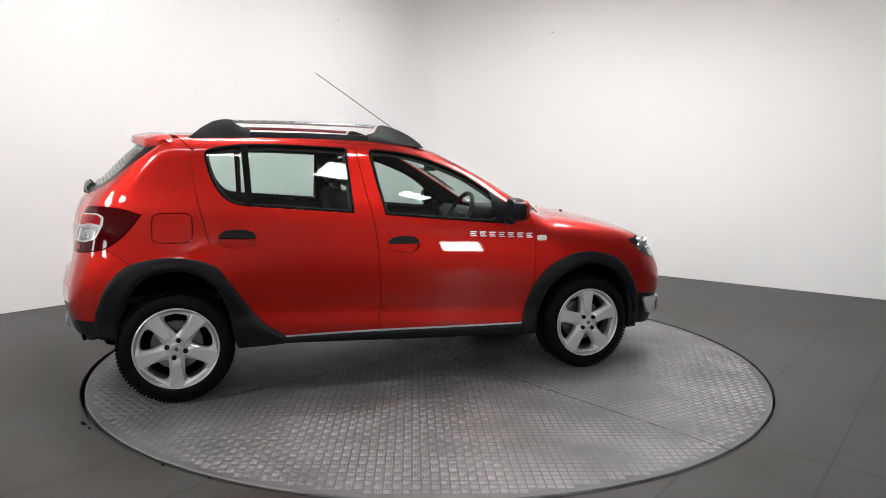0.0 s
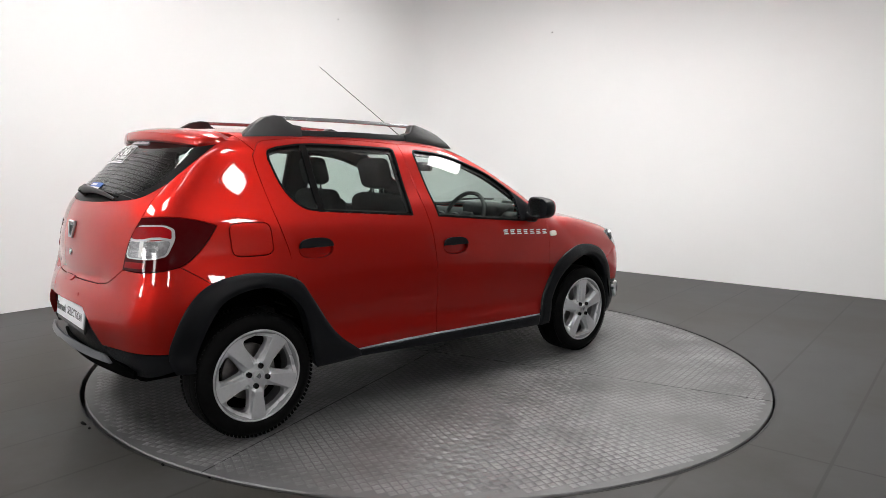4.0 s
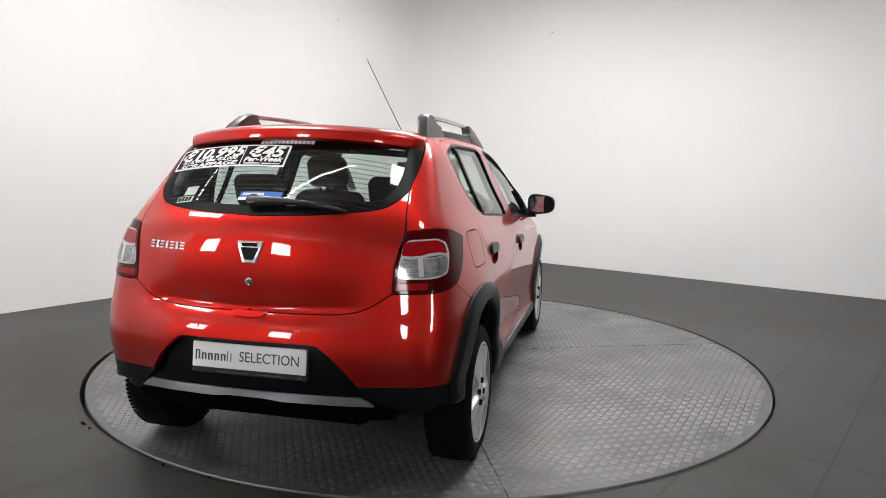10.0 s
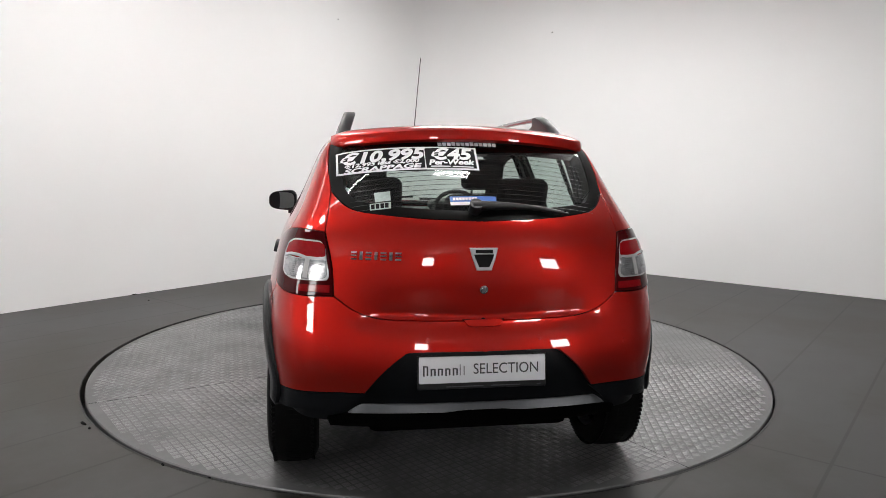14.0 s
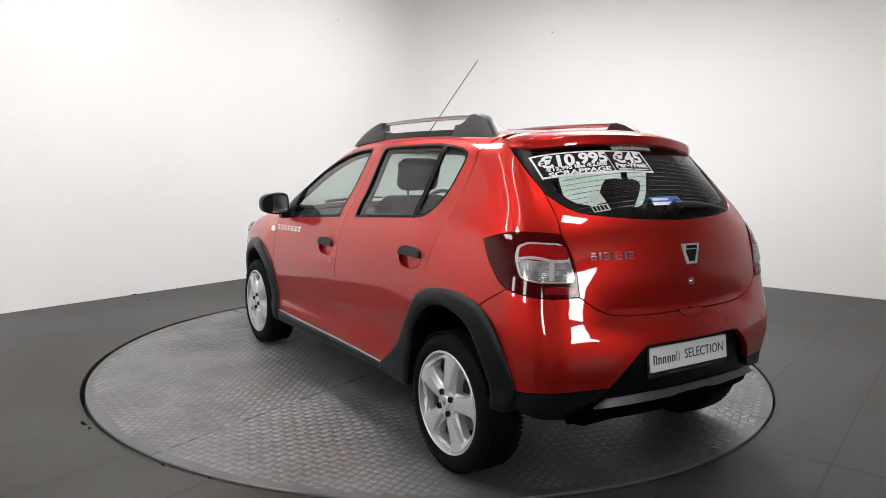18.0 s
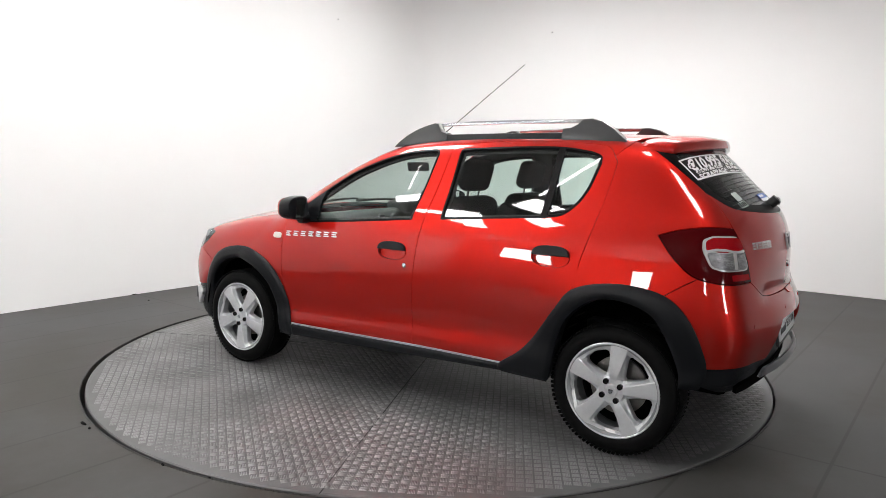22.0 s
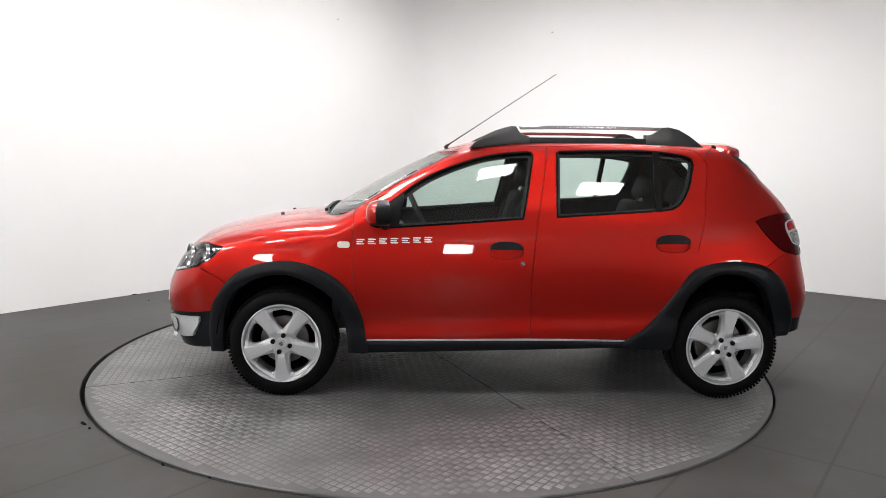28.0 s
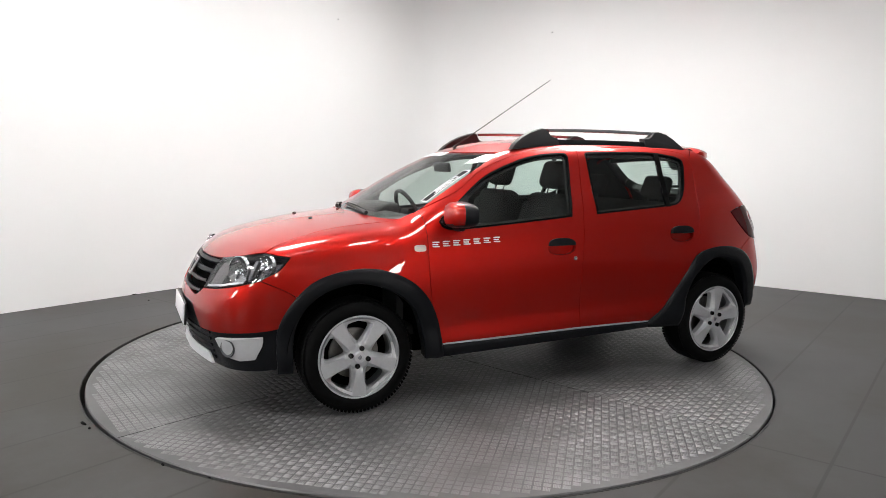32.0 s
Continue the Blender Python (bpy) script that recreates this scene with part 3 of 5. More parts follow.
f_cut, r_cut = drawn_in(arch_f, HUB_X, .955), drawn_in(arch_r, -HUB_X, .955)
door_front_edge = [(.887, 1.089), (.889, .904), (.887, .744), (.865, .546), (.820, .345)]
b_line = [(-.145, .358), (-.138, .557), (-.145, .756), (-.171, 1.012), (-.201, 1.172), (-.239, 1.403), (-.248, 1.470)]
door_top_f = [(-.248, 1.470), (-.14, 1.470), (.048, 1.455), (.218, 1.418), (.452, 1.328), (.648, 1.205), (.887, 1.089)]
door_top_r = [(-1.185, 1.41), (-1.15, 1.452), (-1.08, 1.468), (-.9, 1.482), (-.6, 1.486), (-.248, 1.470)]
door_rear_edge = [(-.72, .352), (-.822, .432), (-.950, .575), (-1.080, .778), (-1.114, .929), (-1.154, 1.089), (-1.199, 1.351), (-1.185, 1.41)]
win_f = [[(.805, 1.028), (.79, 1.055), (.648, 1.160), (.452, 1.292), (.218, 1.385), (.048, 1.425), (-.12, 1.441)], [(-.12, 1.441), (-.152, 1.436), (-.163, 1.41)], [(-.163, 1.41), (-.133, 1.236), (-.094, 1.049)], [(-.094, 1.049), (.319, 1.015), (.675, .990), (.775, .998), (.805, 1.028)]]
win_r = [[(-.300, 1.436), (-.317, 1.446), (-.704, 1.458), (-.91, 1.454), (-1.06, 1.434)], [(-1.06, 1.434), (-1.115, 1.412), (-1.123, 1.37)], [(-1.123, 1.37), (-1.088, 1.25), (-1.039, 1.168), (-.973, 1.118), (-.872, 1.102)], [(-.872, 1.102), (-.284, 1.061)], [(-.284, 1.061), (-.300, 1.436)]]
glass_side = [(.905, .66, 1.08), (.845, .65, 1.115), (.572, .605, 1.278), (.40, .555, 1.370), (.277, .49, 1.43)]
gutter = [(.277, .49, 1.43), (.12, .515, 1.47), (-.1, .535, 1.49), (-.5, .545, 1.50), (-1.0, .545, 1.50), (-1.26, .538, 1.49)]
hood_edge = [(.985, .625, 1.05), (1.1, .585, 1.04), (1.3, .56, 1.0), (1.5, .57, .96), (1.66, .61, .91), (1.755, .655, .87)]
hood_nose = [(1.755, .655, .87), (1.85, .55, .85), (1.93, .40, .83), (1.985, .2, .83), (2.0, 0, .83)]
lamp_top_f = [(1.755, .655, .87), (1.70, .72, .872), (1.648, .76, .868)]
lamp_low_f = [(1.648, .76, .868), (1.70, .76, .80), (1.769, .747, .762), (1.80, .745, .745)]
bumper_cut_f = [(1.80, .745, .745), (1.72, .76, .712), (1.659, .771, .683), (1.612, .775, .652)]
deck_edge = [(-1.735, .595, 1.092), (-1.69, .583, 1.155), (-1.610, .577, 1.246), (-1.5, .582, 1.335), (-1.385, .578, 1.425), (-1.33, .565, 1.458), (-1.26, .538, 1.49)]
lamp_top_r = [(-1.455, .77, 1.056), (-1.53, .74, 1.082), (-1.625, .70, 1.098), (-1.69, .65, 1.098), (-1.735, .595, 1.092)]
lamp_low_r = [(-1.632, .77, .876), (-1.59, .79, .905), (-1.52, .79, .975), (-1.455, .77, 1.056)]
lamp_under_r = [(-1.815, .562, .853), (-1.77, .67, .851), (-1.70, .745, .860), (-1.632, .77, .876)]
hatch_low = [(-1.92, 0, .764), (-1.905, .25, .765), (-1.88, .40, .771), (-1.85, .49, .80), (-1.815, .562, .853)]
quarter_cut = [(-1.632, .77, .876), (-1.56, .79, .83), (-1.475, .80, .775)]


def fix(pts, d=(0, 1, 0)):
    """The same points, laid on the form."""
    return [tuple(p) for p in onto(np.array(pts, float), d)]


glass_side, gutter = fix(glass_side, (0, .6, .8)), fix(gutter, (0, .3, .95))
glass_side[-1] = gutter[0]
hood_edge, hood_nose = fix(hood_edge, (0, .5, .87)), fix(hood_nose, (.5, 0, .87))
hood_nose[0] = hood_edge[-1]
lamp_top_f, lamp_low_f = fix(lamp_top_f, (.5, .8, .3)), fix(lamp_low_f, (.5, .85, 0))
lamp_top_f[0], lamp_low_f[0] = hood_edge[-1], lamp_top_f[-1]
bumper_cut_f = [lamp_low_f[-1]] + fix(bumper_cut_f, (.3, .95, 0))[1:]
deck_edge, lamp_top_r = fix(deck_edge, (-.5, .7, .5)), fix(lamp_top_r, (-.6, .8, 0))
deck_edge[0], deck_edge[-1] = lamp_top_r[-1], gutter[-1]
lamp_low_r = fix(lamp_low_r, (-.4, .9, 0))[:-1] + [lamp_top_r[0]]
lamp_under_r = fix(lamp_under_r, (-.7, .7, 0))[:-1] + [lamp_low_r[0]]
hatch_low = fix(hatch_low, (-1, 0, 0))[:-1] + [lamp_under_r[0]]
quarter_cut = [lamp_low_r[0]] + fix(quarter_cut, (-.3, .95, 0))[1:]
NOSE_END, TAIL_END = hood_edge[-1], gutter[-1]


def oval(cx, cz, a, b, n=28, power=2.6):
    pts = []
    for k in range(n):
        t = 2 * math.pi * k / n
        c, q = math.cos(t), math.sin(t)
        pts.append((cx + a * math.copysign(abs(c) ** (2 / power), c), Y, cz + b * math.copysign(abs(q) ** (2 / power), q)))
    return np.array(fix(pts))


def sided(pts, s):
    return np.array(pts) * (1, s, 1)


def drawn(o, w, s):
    """A side outline drawn in by w all round."""
    q = inset(np.stack([o[:, 0], o[:, 2]], -1), w)
    d = np.array((0, s, .12))
    return onto(np.stack([q[:, 0], o[:, 1], q[:, 1]], -1), d / np.linalg.norm(d), .2)


GRIPS = ((.008, .872, .098, .049), (-.957, .922, .100, .050))
FLAP = (-1.298, .985, .105, .080)
for s in (1, -1):
    side = "left" if s > 0 else "right"
    fender = skin("front_fender", outline([hood_edge, lamp_top_f, lamp_low_f, bumper_cut_f,
        [bumper_cut_f[-1]] + [p for p in fix(S([q for q in f_cut[::-1] if q[1] > .34 and q[0] < 1.58]))], fix(S(door_front_edge[::-1])), [fix(S(door_front_edge))[0], hood_edge[0]]], s),
        (0, .85 * s, .53), PAINT, car)
    door_f = skin("front_door", outline([fix(S(door_front_edge)), fix(S([(.820, .345), (.3, .352), (-.145, .358)])), fix(S(b_line)), fix(S(door_top_f))], s), (0, s, .12), PAINT, car,
                  [outline([fix(S(r)) for r in win_f], s), sided(oval(*GRIPS[0]), s)])
    door_r = skin("rear_door", outline([fix(S(b_line[::-1])), fix(S([(-.145, .358), (-.45, .357), (-.72, .352)])), fix(S(door_rear_edge)), fix(S(door_top_r))], s), (0, s, .12), PAINT, car,
                  [outline([fix(S(r)) for r in win_r], s), sided(oval(*GRIPS[1]), s)])
    skin("roof_side", outline([glass_side, gutter, [TAIL_END, fix(S([(-1.185, 1.41)]))[0]], fix(S(door_top_r)), fix(S(door_top_f)), [fix(S([(.887, 1.089)]))[0], glass_side[0]]], s),
         (0, .75 * s, .66), PAINT, car, gap=.0012, step=.025)
    skin("rear_quarter", outline([[TAIL_END, fix(S([(-1.185, 1.41)]))[0]], fix(S(door_rear_edge[::-1][:5])),
        fix(S([q for q in r_cut if q[1] > .72 and -1.50 < q[0] < -1.04])) , quarter_cut[::-1], lamp_low_r, lamp_top_r, deck_edge], s), (-.22, .9 * s, .25), PAINT, car,
        [sided(oval(*FLAP, 40, 5), s)] if s < 0 else ())
    # arch trims and sill
    skin("front_arch_trim", outline([fix(S(arch_f)), fix(S([(1.715, .25), (1.64, .25)])), fix(S(arch_f_in[::-1])), fix(S([(.905, .27), (.802, .27), (.802, .323)]))], s), (0, s, 0), PLASTIC, car,
         off=.022, depth=.07, gap=0, step=.012, soft_edge=.030)
    skin("rear_arch_trim", outline([fix(S(arch_r)), fix(S([(-1.675, .385), (-1.59, .38)])), fix(S(arch_r_in[:0:-1] + [(-.962, .300)])), fix(S([(-.962, .300), (-.70, .312), (-.70, .352)]))], s), (-.1, s, 0), PLASTIC, car,
         off=.022, depth=.07, gap=0, step=.012, soft_edge=.030)
    skin("sill_trim", outline([fix(S([(.802, .335), (.3, .342), (-.2, .348), (-.70, .345)])), fix(S([(-.70, .345), (-.70, .312)])), fix(S([(-.70, .312), (.802, .270)])), fix(S([(.802, .270), (.802, .335)]))], s), (0, s, 0), PLASTIC, car,
         off=.016, depth=.06, gap=0, step=.014, soft_edge=.018)
    # highlight along the red door edge, drawn as a thin silver strip
    skin("sill_highlight", outline([fix(S([(.81, .345), (.3, .352), (-.2, .358), (-.71, .353)])), fix(S([(-.71, .353), (-.71, .346)])), fix(S([(-.71, .346), (.81, .338)])), fix(S([(.81, .338), (.81, .345)]))], s), (0, s, 0), SILVER, car, label="thin pale strip drawn for the highlight on the door's lower edge",
         off=.001, depth=.02, gap=0, step=.03)
    # linings inside
    skin("door_lining", outline([fix(S(door_front_edge)), fix(S([(.820, .345), (.3, .352), (-.145, .358)])), fix(S(b_line)), fix(S(door_top_f))], s), (0, s, .12), CABIN, door_f, [drawn(outline([fix(S(r)) for r in win_f], s), .022, s)], off=-.024, gap=-.004, rims=False, step=.06)
    skin("door_lining", outline([fix(S(b_line[::-1])), fix(S([(-.145, .358), (-.45, .357), (-.72, .352)])), fix(S(door_rear_edge)), fix(S(door_top_r))], s), (0, s, .12), CABIN, door_r, [drawn(outline([fix(S(r)) for r in win_r], s), .022, s)], off=-.024, gap=-.004, rims=False, step=.06)
    skin("pillar_lining", outline([[TAIL_END, fix(S([(-1.185, 1.41)]))[0]], fix(S(door_rear_edge[::-1][:4])), fix(S([(-1.114, .929), (-1.6, .93)])), [(-1.6, .75, .93), deck_edge[0]], deck_edge], s), (-.22, .9 * s, .25), CABIN, car, off=-.04, rims=False, step=.06)
    skin("roof_side_lining", outline([glass_side, gutter, [TAIL_END, fix(S([(-1.185, 1.41)]))[0]], fix(S(door_top_r)), fix(S(door_top_f)), [fix(S([(.887, 1.089)]))[0], glass_side[0]]], s), (0, .75 * s, .66), CABIN, car, off=-.0185, gap=-.012, rims=False, step=.05)
    # windows
    for door, runs, tag in ((door_f, win_f, "front"), (door_r, win_r, "rear")):
        o = outline([fix(S(r)) for r in runs], s)
        d = np.array((0, s, .12))
        e = np.stack([o[:, 0], o[:, 2]], -1)
        i2 = inset(e, .010)
        inner = onto(np.stack([i2[:, 0], o[:, 1], i2[:, 1]], -1), d / np.linalg.norm(d), .2)
        skin("window_seal", o, d, SEAL, door, [inner], gap=.0, off=.001, depth=.05, step=.03)
        g = skin("window_glass", o, d, GLASS, door, off=-.008, depth=0, rims=False, gap=.003, step=.05, fair=True)
        g.visible_shadow = False
    skin("window_divider", outline([fix(S([(-.882, 1.447), (-.866, 1.10)])), fix(S([(-.866, 1.10), (-.902, 1.10)])), fix(S([(-.902, 1.10), (-.920, 1.447)])), fix(S([(-.920, 1.447), (-.882, 1.447)]))], s), (0, s, .12), SEAL, door_r, off=.001, depth=.012, gap=0)
    skin("mirror_base", outline([fix(S([(.79, 1.022), (.765, 1.068), (.60, 1.185)])), fix(S([(.60, 1.185), (.625, 1.0)])), fix(S([(.625, 1.0), (.70, .997), (.79, 1.022)]))], s), (0, s, .12), PLASTIC, door_f, off=.004, depth=.02, gap=0)

both("hood", loop(hood_nose[::-1], hood_edge[::-1], [hood_edge[0], (1.06, .5, 1.05), (1.115, .3, 1.06), (1.14, 0, 1.06)], [(1.14, 0, 1.06), hood_nose[-1]]), (.25, 0, .97), PAINT, car)
both("roof", loop([(.40, 0, 1.44), (.375, .25, 1.44), gutter[0]], gutter, [TAIL_END, (-1.32, .4, 1.51), (-1.36, 0, 1.52)], [(-1.36, 0, 1.52), (.40, 0, 1.44)]), (0, 0, 1), PAINT, car)
windscreen = both("windscreen", loop([(1.13, 0, 1.05), (1.10, .3, 1.05), (1.045, .5, 1.05), glass_side[0]], glass_side, [gutter[0], (.375, .25, 1.44), (.40, 0, 1.44)], [(.40, 0, 1.44), (1.13, 0, 1.05)]),
     (.5, 0, .87), GLASS_SCREEN, car, "windscreen with a white lettered sticker", off=-.004, rims=False, fair="even")
windscreen.visible_shadow = False
hatch = both("tailgate", loop(hatch_low, [hatch_low[-1], (-1.795, .575, .97), deck_edge[0]], deck_edge[:3],
     [deck_edge[2], (-1.685, .52, 1.19), (-1.745, .44, 1.168), (-1.81, .23, 1.150), (-1.84, 0, 1.143)], [(-1.84, 0, 1.143), hatch_low[0]]), (-.93, .2, .3), PAINT, car)
rear_window = both("rear_window", loop([(-1.84, 0, 1.143), (-1.81, .23, 1.150), (-1.745, .44, 1.168), (-1.685, .52, 1.19), deck_edge[2]], deck_edge[2:-1], [deck_edge[-2], (-1.44, .3, 1.48), (-1.48, 0, 1.49)], [(-1.48, 0, 1.49), (-1.84, 0, 1.143)]),
     (-.75, 0, .66), GLASS_REAR, car, off=-.003, rims=False, fair="even")
rear_window.visible_shadow = False
run = loop([(-1.84, 0, 1.143), (-1.81, .23, 1.150), (-1.745, .44, 1.168), (-1.685, .52, 1.19), deck_edge[2]], deck_edge[2:-1], [deck_edge[-2], (-1.44, .3, 1.48), (-1.48, 0, 1.49)])
run = np.array([p for p in run if p[1] > 1e-4])
ring = np.concatenate([run, run[::-1] * (1, -1, 1)])
flat2 = inset(np.stack([ring[:, 1], ring[:, 2] * 1.4], -1), .055)
hole2 = onto(np.stack([ring[:, 0], flat2[:, 0], flat2[:, 1] / 1.4], -1), (-1, 0, .05), .6)
skin("window_band", ring, (-.75, 0, .66), SEAL, rear_window, [hole2], "black printed glass border", off=-.0015, depth=.06, gap=.002, step=.04)
both("rear_bumper", loop(hatch_low, lamp_under_r, quarter_cut, [quarter_cut[-1]] + fix(S([q for q in r_cut if .48 < q[1] < .74 and q[0] < -1.5])) + [(-1.66, .79, .475)], [(-1.66, .79, .475), (-1.78, .70, .482), (-1.886, .449, .487)],
     [(-1.886, .449, .487), (-1.91, .38, .57), (-1.93, .315, .635), (-1.94, .27, .652), (-1.945, 0, .655)], [(-1.945, 0, .655), hatch_low[0]]), (-.78, .62, 0), PAINT, car, depth=.03)
both("front_bumper", loop([(2.09, 0, .635), (2.085, .15, .632), (2.07, .32, .625), (2.035, .40, .67)], [(2.035, .40, .67), (1.97, .56, .69), (1.875, .694, .722), bumper_cut_f[0]], bumper_cut_f,
     [bumper_cut_f[-1]] + fix(S([(1.66, .56)])) + [(1.70, .76, .49)], [(1.70, .76, .49), (1.80, .74, .475), (1.95, .62, .462), (2.05, .40, .452)], [(2.05, .40, .452), (2.085, .33, .55), (2.10, .26, .575), (2.11, 0, .58)], [(2.11, 0, .58), (2.09, 0, .635)]),
     (.78, .62, 0), PAINT, car, depth=.03)
both("rear_bumper_trim", loop([(-1.95, 0, .67), (-1.93, .33, .66), (-1.88, .47, .50), (-1.78, .70, .495), (-1.65, .79, .49)], fix(S([(-1.65, .49), (-1.66, .38)])), [(-1.66, .79, .38), (-1.78, .70, .345), (-1.88, .45, .33), (-1.92, 0, .325)], [(-1.92, 0, .325), (-1.95, 0, .67)]), (-.78, .62, 0), PLASTIC, car, off=-.048, depth=.05)
for s in (1, -1):
    skin("bumper_corner", outline([[(-1.886, .45, .482), (-1.78, .70, .478), (-1.655, .79, .470)], [(-1.655, .79, .470), (-1.665, .79, .385)], [(-1.665, .79, .395), (-1.78, .70, .405), (-1.86, .52, .425)], [(-1.86, .52, .425), (-1.886, .45, .482)]], s), (-.78, .62 * s, 0), PLASTIC, car, off=-.004, depth=.05, gap=0)
both("front_bumper_trim", loop([(2.12, 0, .60), (2.10, .3, .59), (2.05, .42, .47), (1.95, .62, .475), (1.80, .74, .485), (1.68, .77, .495)], [(1.68, .77, .495), (1.70, .77, .27)], [(1.70, .77, .27), (1.85, .70, .255), (2.0, .45, .25), (2.06, 0, .25)], [(2.06, 0, .25), (2.12, 0, .60)]), (.78, .62, 0), PLASTIC, car, off=-.008, depth=.05)


# ---- wheels ----
def wheel():
    e = new("wheel")
    e.parent = car
    w = .205
    o = w / 2
    prof = [(.222, -o + .012), (.232, -o + .002), (.262, -o - .004), (.292, -o + .010), (.306, -o + .030), (TYRE_R, -o + .055), (TYRE_R, o - .055), (.306, o - .030), (.292, o - .010), (.262, o + .004), (.232, o - .002), (.222, o - .012)]
    tyre = part("tyre", lathe(prof, 72), RUBBER, e, "black road tyre", angle=40)
    bm = bmesh.new()
    n = 88
    for i in range(n):
        a = 2 * math.pi * i / n
        for sgn in (-1, 1):
            m = Matrix.Rotation(-a, 4, "Y") @ Matrix.Translation((.3022, sgn * .069, 0)) @ Matrix.Rotation(-sgn * .46, 4, "Z") @ Matrix.Rotation(sgn * .35, 4, "X")
            bmesh.ops.create_cube(bm, size=1, matrix=m @ Matrix.Diagonal((.006, .040, .0145, 1)))
        m = Matrix.Rotation(-a - .04, 4, "Y") @ Matrix.Translation((TYRE_R - .0043, 0, 0))
        bmesh.ops.create_cube(bm, size=1, matrix=m @ Matrix.Diagonal((.0105, .06, .0165, 1)))
    part("tread_block", bm, RUBBER, tyre)
    part("rim", lathe([(.224, -o + .02), (.224, o - .006), (.219, o - .002), (.210, o - .010), (.205, o - .03), (.198, -.02), (.195, -.09)], 72), ALLOY_DARK, e, "grey rim barrel", angle=40)
    part("brake_disc", lathe([(.03, .0), (.14, .0), (.14, -.02), (.03, -.02)], 40, close=True), STEEL, e, angle=40)
    part("rim_back", lathe([(.0001, -.035), (.196, -.035), (.196, -.045), (.0001, -.045)], 40), DEEP_SHADE, e, angle=40)
    cover = spokes(o)
    cover.parent = e
    return e


def spokes(o):
    """A five-spoke trim: flat raised spokes with bevelled sides, rounded openings and a broad outer ring."""
    bm = bmesh.new()
    half = math.pi / 5
    mid, reach, power = .1375, .0575, 4.0
    rr = [.046, .056, .068, mid - reach]
    rr += [mid - reach * math.cos(math.pi * k / 18) for k in range(1, 18)]
    rr += [mid + reach, .198, .205, .213, .2215]
    for k in range(5):
        for side in (1, -1):
            a0 = math.pi / 2 + k * 2 * half
            rows = []
            for r in rr:
                u = abs((r - mid) / reach)
                flat = .0165 + .0265 * min(1, max(0, (r - .055) / .155))
                flank = .007 + .013 * min(1, max(0, (.16 - r) / .08))
                hole = max(0, r * half - flat - flank) * (1 - u ** power) ** (1 / power) if u < 1 else 0.
                deep = .026 * min(1, max(0, (r - .040) / .04)) * min(1, max(.10, (.228 - r) / .030))
                top = o + .004 - .05 * max(0, r - .07) - .010 * math.exp(-((r - .05) / .02) ** 2)
                edge = half - hole / r
                a1 = min(flat / r, half * .80)
                foot = a1 + (edge - a1) * .92
                row = []
                for ang, y in ((0, top), (a1 * .9, top - .0006), (a1, top - .0025), (a1 + (foot - a1) * .45, top - .0025 - deep * .62), (foot, top - deep), (edge, top - deep - .004), (edge, top - deep - .035)):
                    a = a0 + side * ang
                    row.append(bm.verts.new((r * math.cos(a), y, r * math.sin(a))))
                rows.append(row)
            for p, q in zip(rows, rows[1:]):
                for c in range(6):
                    bm.faces.new((p[c], p[c + 1], q[c + 1], q[c]))
    bmesh.ops.remove_doubles(bm, verts=bm.verts, dist=2e-5)
    cover = part("wheel_cover", bm, ALLOY, None, "silver five-spoke wheel trim", angle=15)
    hub = lathe([(.0001, o + .003), (.027, o + .003), (.030, o - .001), (.034, o - .0055), (.060, o - .006), (.066, o - .010), (.066, o - .05)], 30)
    part("hub_cap", hub, ALLOY, cover, angle=30)
    bm = bmesh.new()
    lath = [(-.013, .010), (.013, .010), (.007, -.012), (-.007, -.012)]
    vs = [bm.verts.new((x, o + .0055, z)) for x, z in lath]
    bm.faces.new(vs)
    bmesh.ops.solidify(bm, geom=bm.faces[:], thickness=.002)
    part("emblem", bm, CHROME, cover, "small chrome shield emblem")
    part("outer_ring", lathe([(.231, o - .012), (.2295, o - .003), (.225, o - .0005), (.2195, o - .004), (.2195, o - .03)], 72), ALLOY, cover, angle=40)
    for k in range(4):
        a = math.pi / 4 + k * math.pi / 2 + .1
        bm = lathe([(.0001, .001), (.0075, .001), (.0085, -.002), (.0105, -.002), (.0115, .004), (.0135, .005), (.0145, -.008)], 16)
        bmesh.ops.translate(bm, verts=bm.verts, vec=(.050 * math.cos(a), o + .0, .050 * math.sin(a)))
        part("wheel_bolt", bm, GLOSS_BLACK, cover, "recessed dark wheel bolt", angle=40)
    return cover


first_wheel = wheel()
places = [(HUB_X, 1, 36), (-HUB_X, 1, -8), (HUB_X, -1, 2), (-HUB_X, -1, 36)]
for k, (x, s, spin) in enumerate(places):
    w = first_wheel if k == 0 else copy_thing(first_wheel, Matrix())
    w.parent = car
    w.matrix_basis = pose(x, s * .738, HUB_Z, 0, 0, 0 if s > 0 else 180) @ Matrix.Rotation(radians(spin), 4, "Y")


# ---- details of the body ----
def grip(door, cx, cz, a, b, s):
    """A pull handle: a black hood over a painted dish."""
    skin("handle_dish", sided(oval(cx, cz, a + .002, b + .002), s), (0, s, .12), PAINT, door, off=-.024, rims=False, step=.02)
    v, f, n = sheet(sided(oval(cx, cz, a, b), s), (0, s, .12), depth=.028, gap=.001, off=.0005, step=.02)
    rim = [q for q in f if len(q) == 4]
    make("handle_edge", v, rim, PAINT, door, "", n)
    top = oval(cx, cz + .004, a - .004, b - .004, 40)
    top = np.array([p for p in top if p[2] > cz - .004])
    skin("handle", sided(top, s), (0, s, .12), PLASTIC, door, off=.016, depth=.034, gap=.0, step=.02, label="black plastic pull handle")


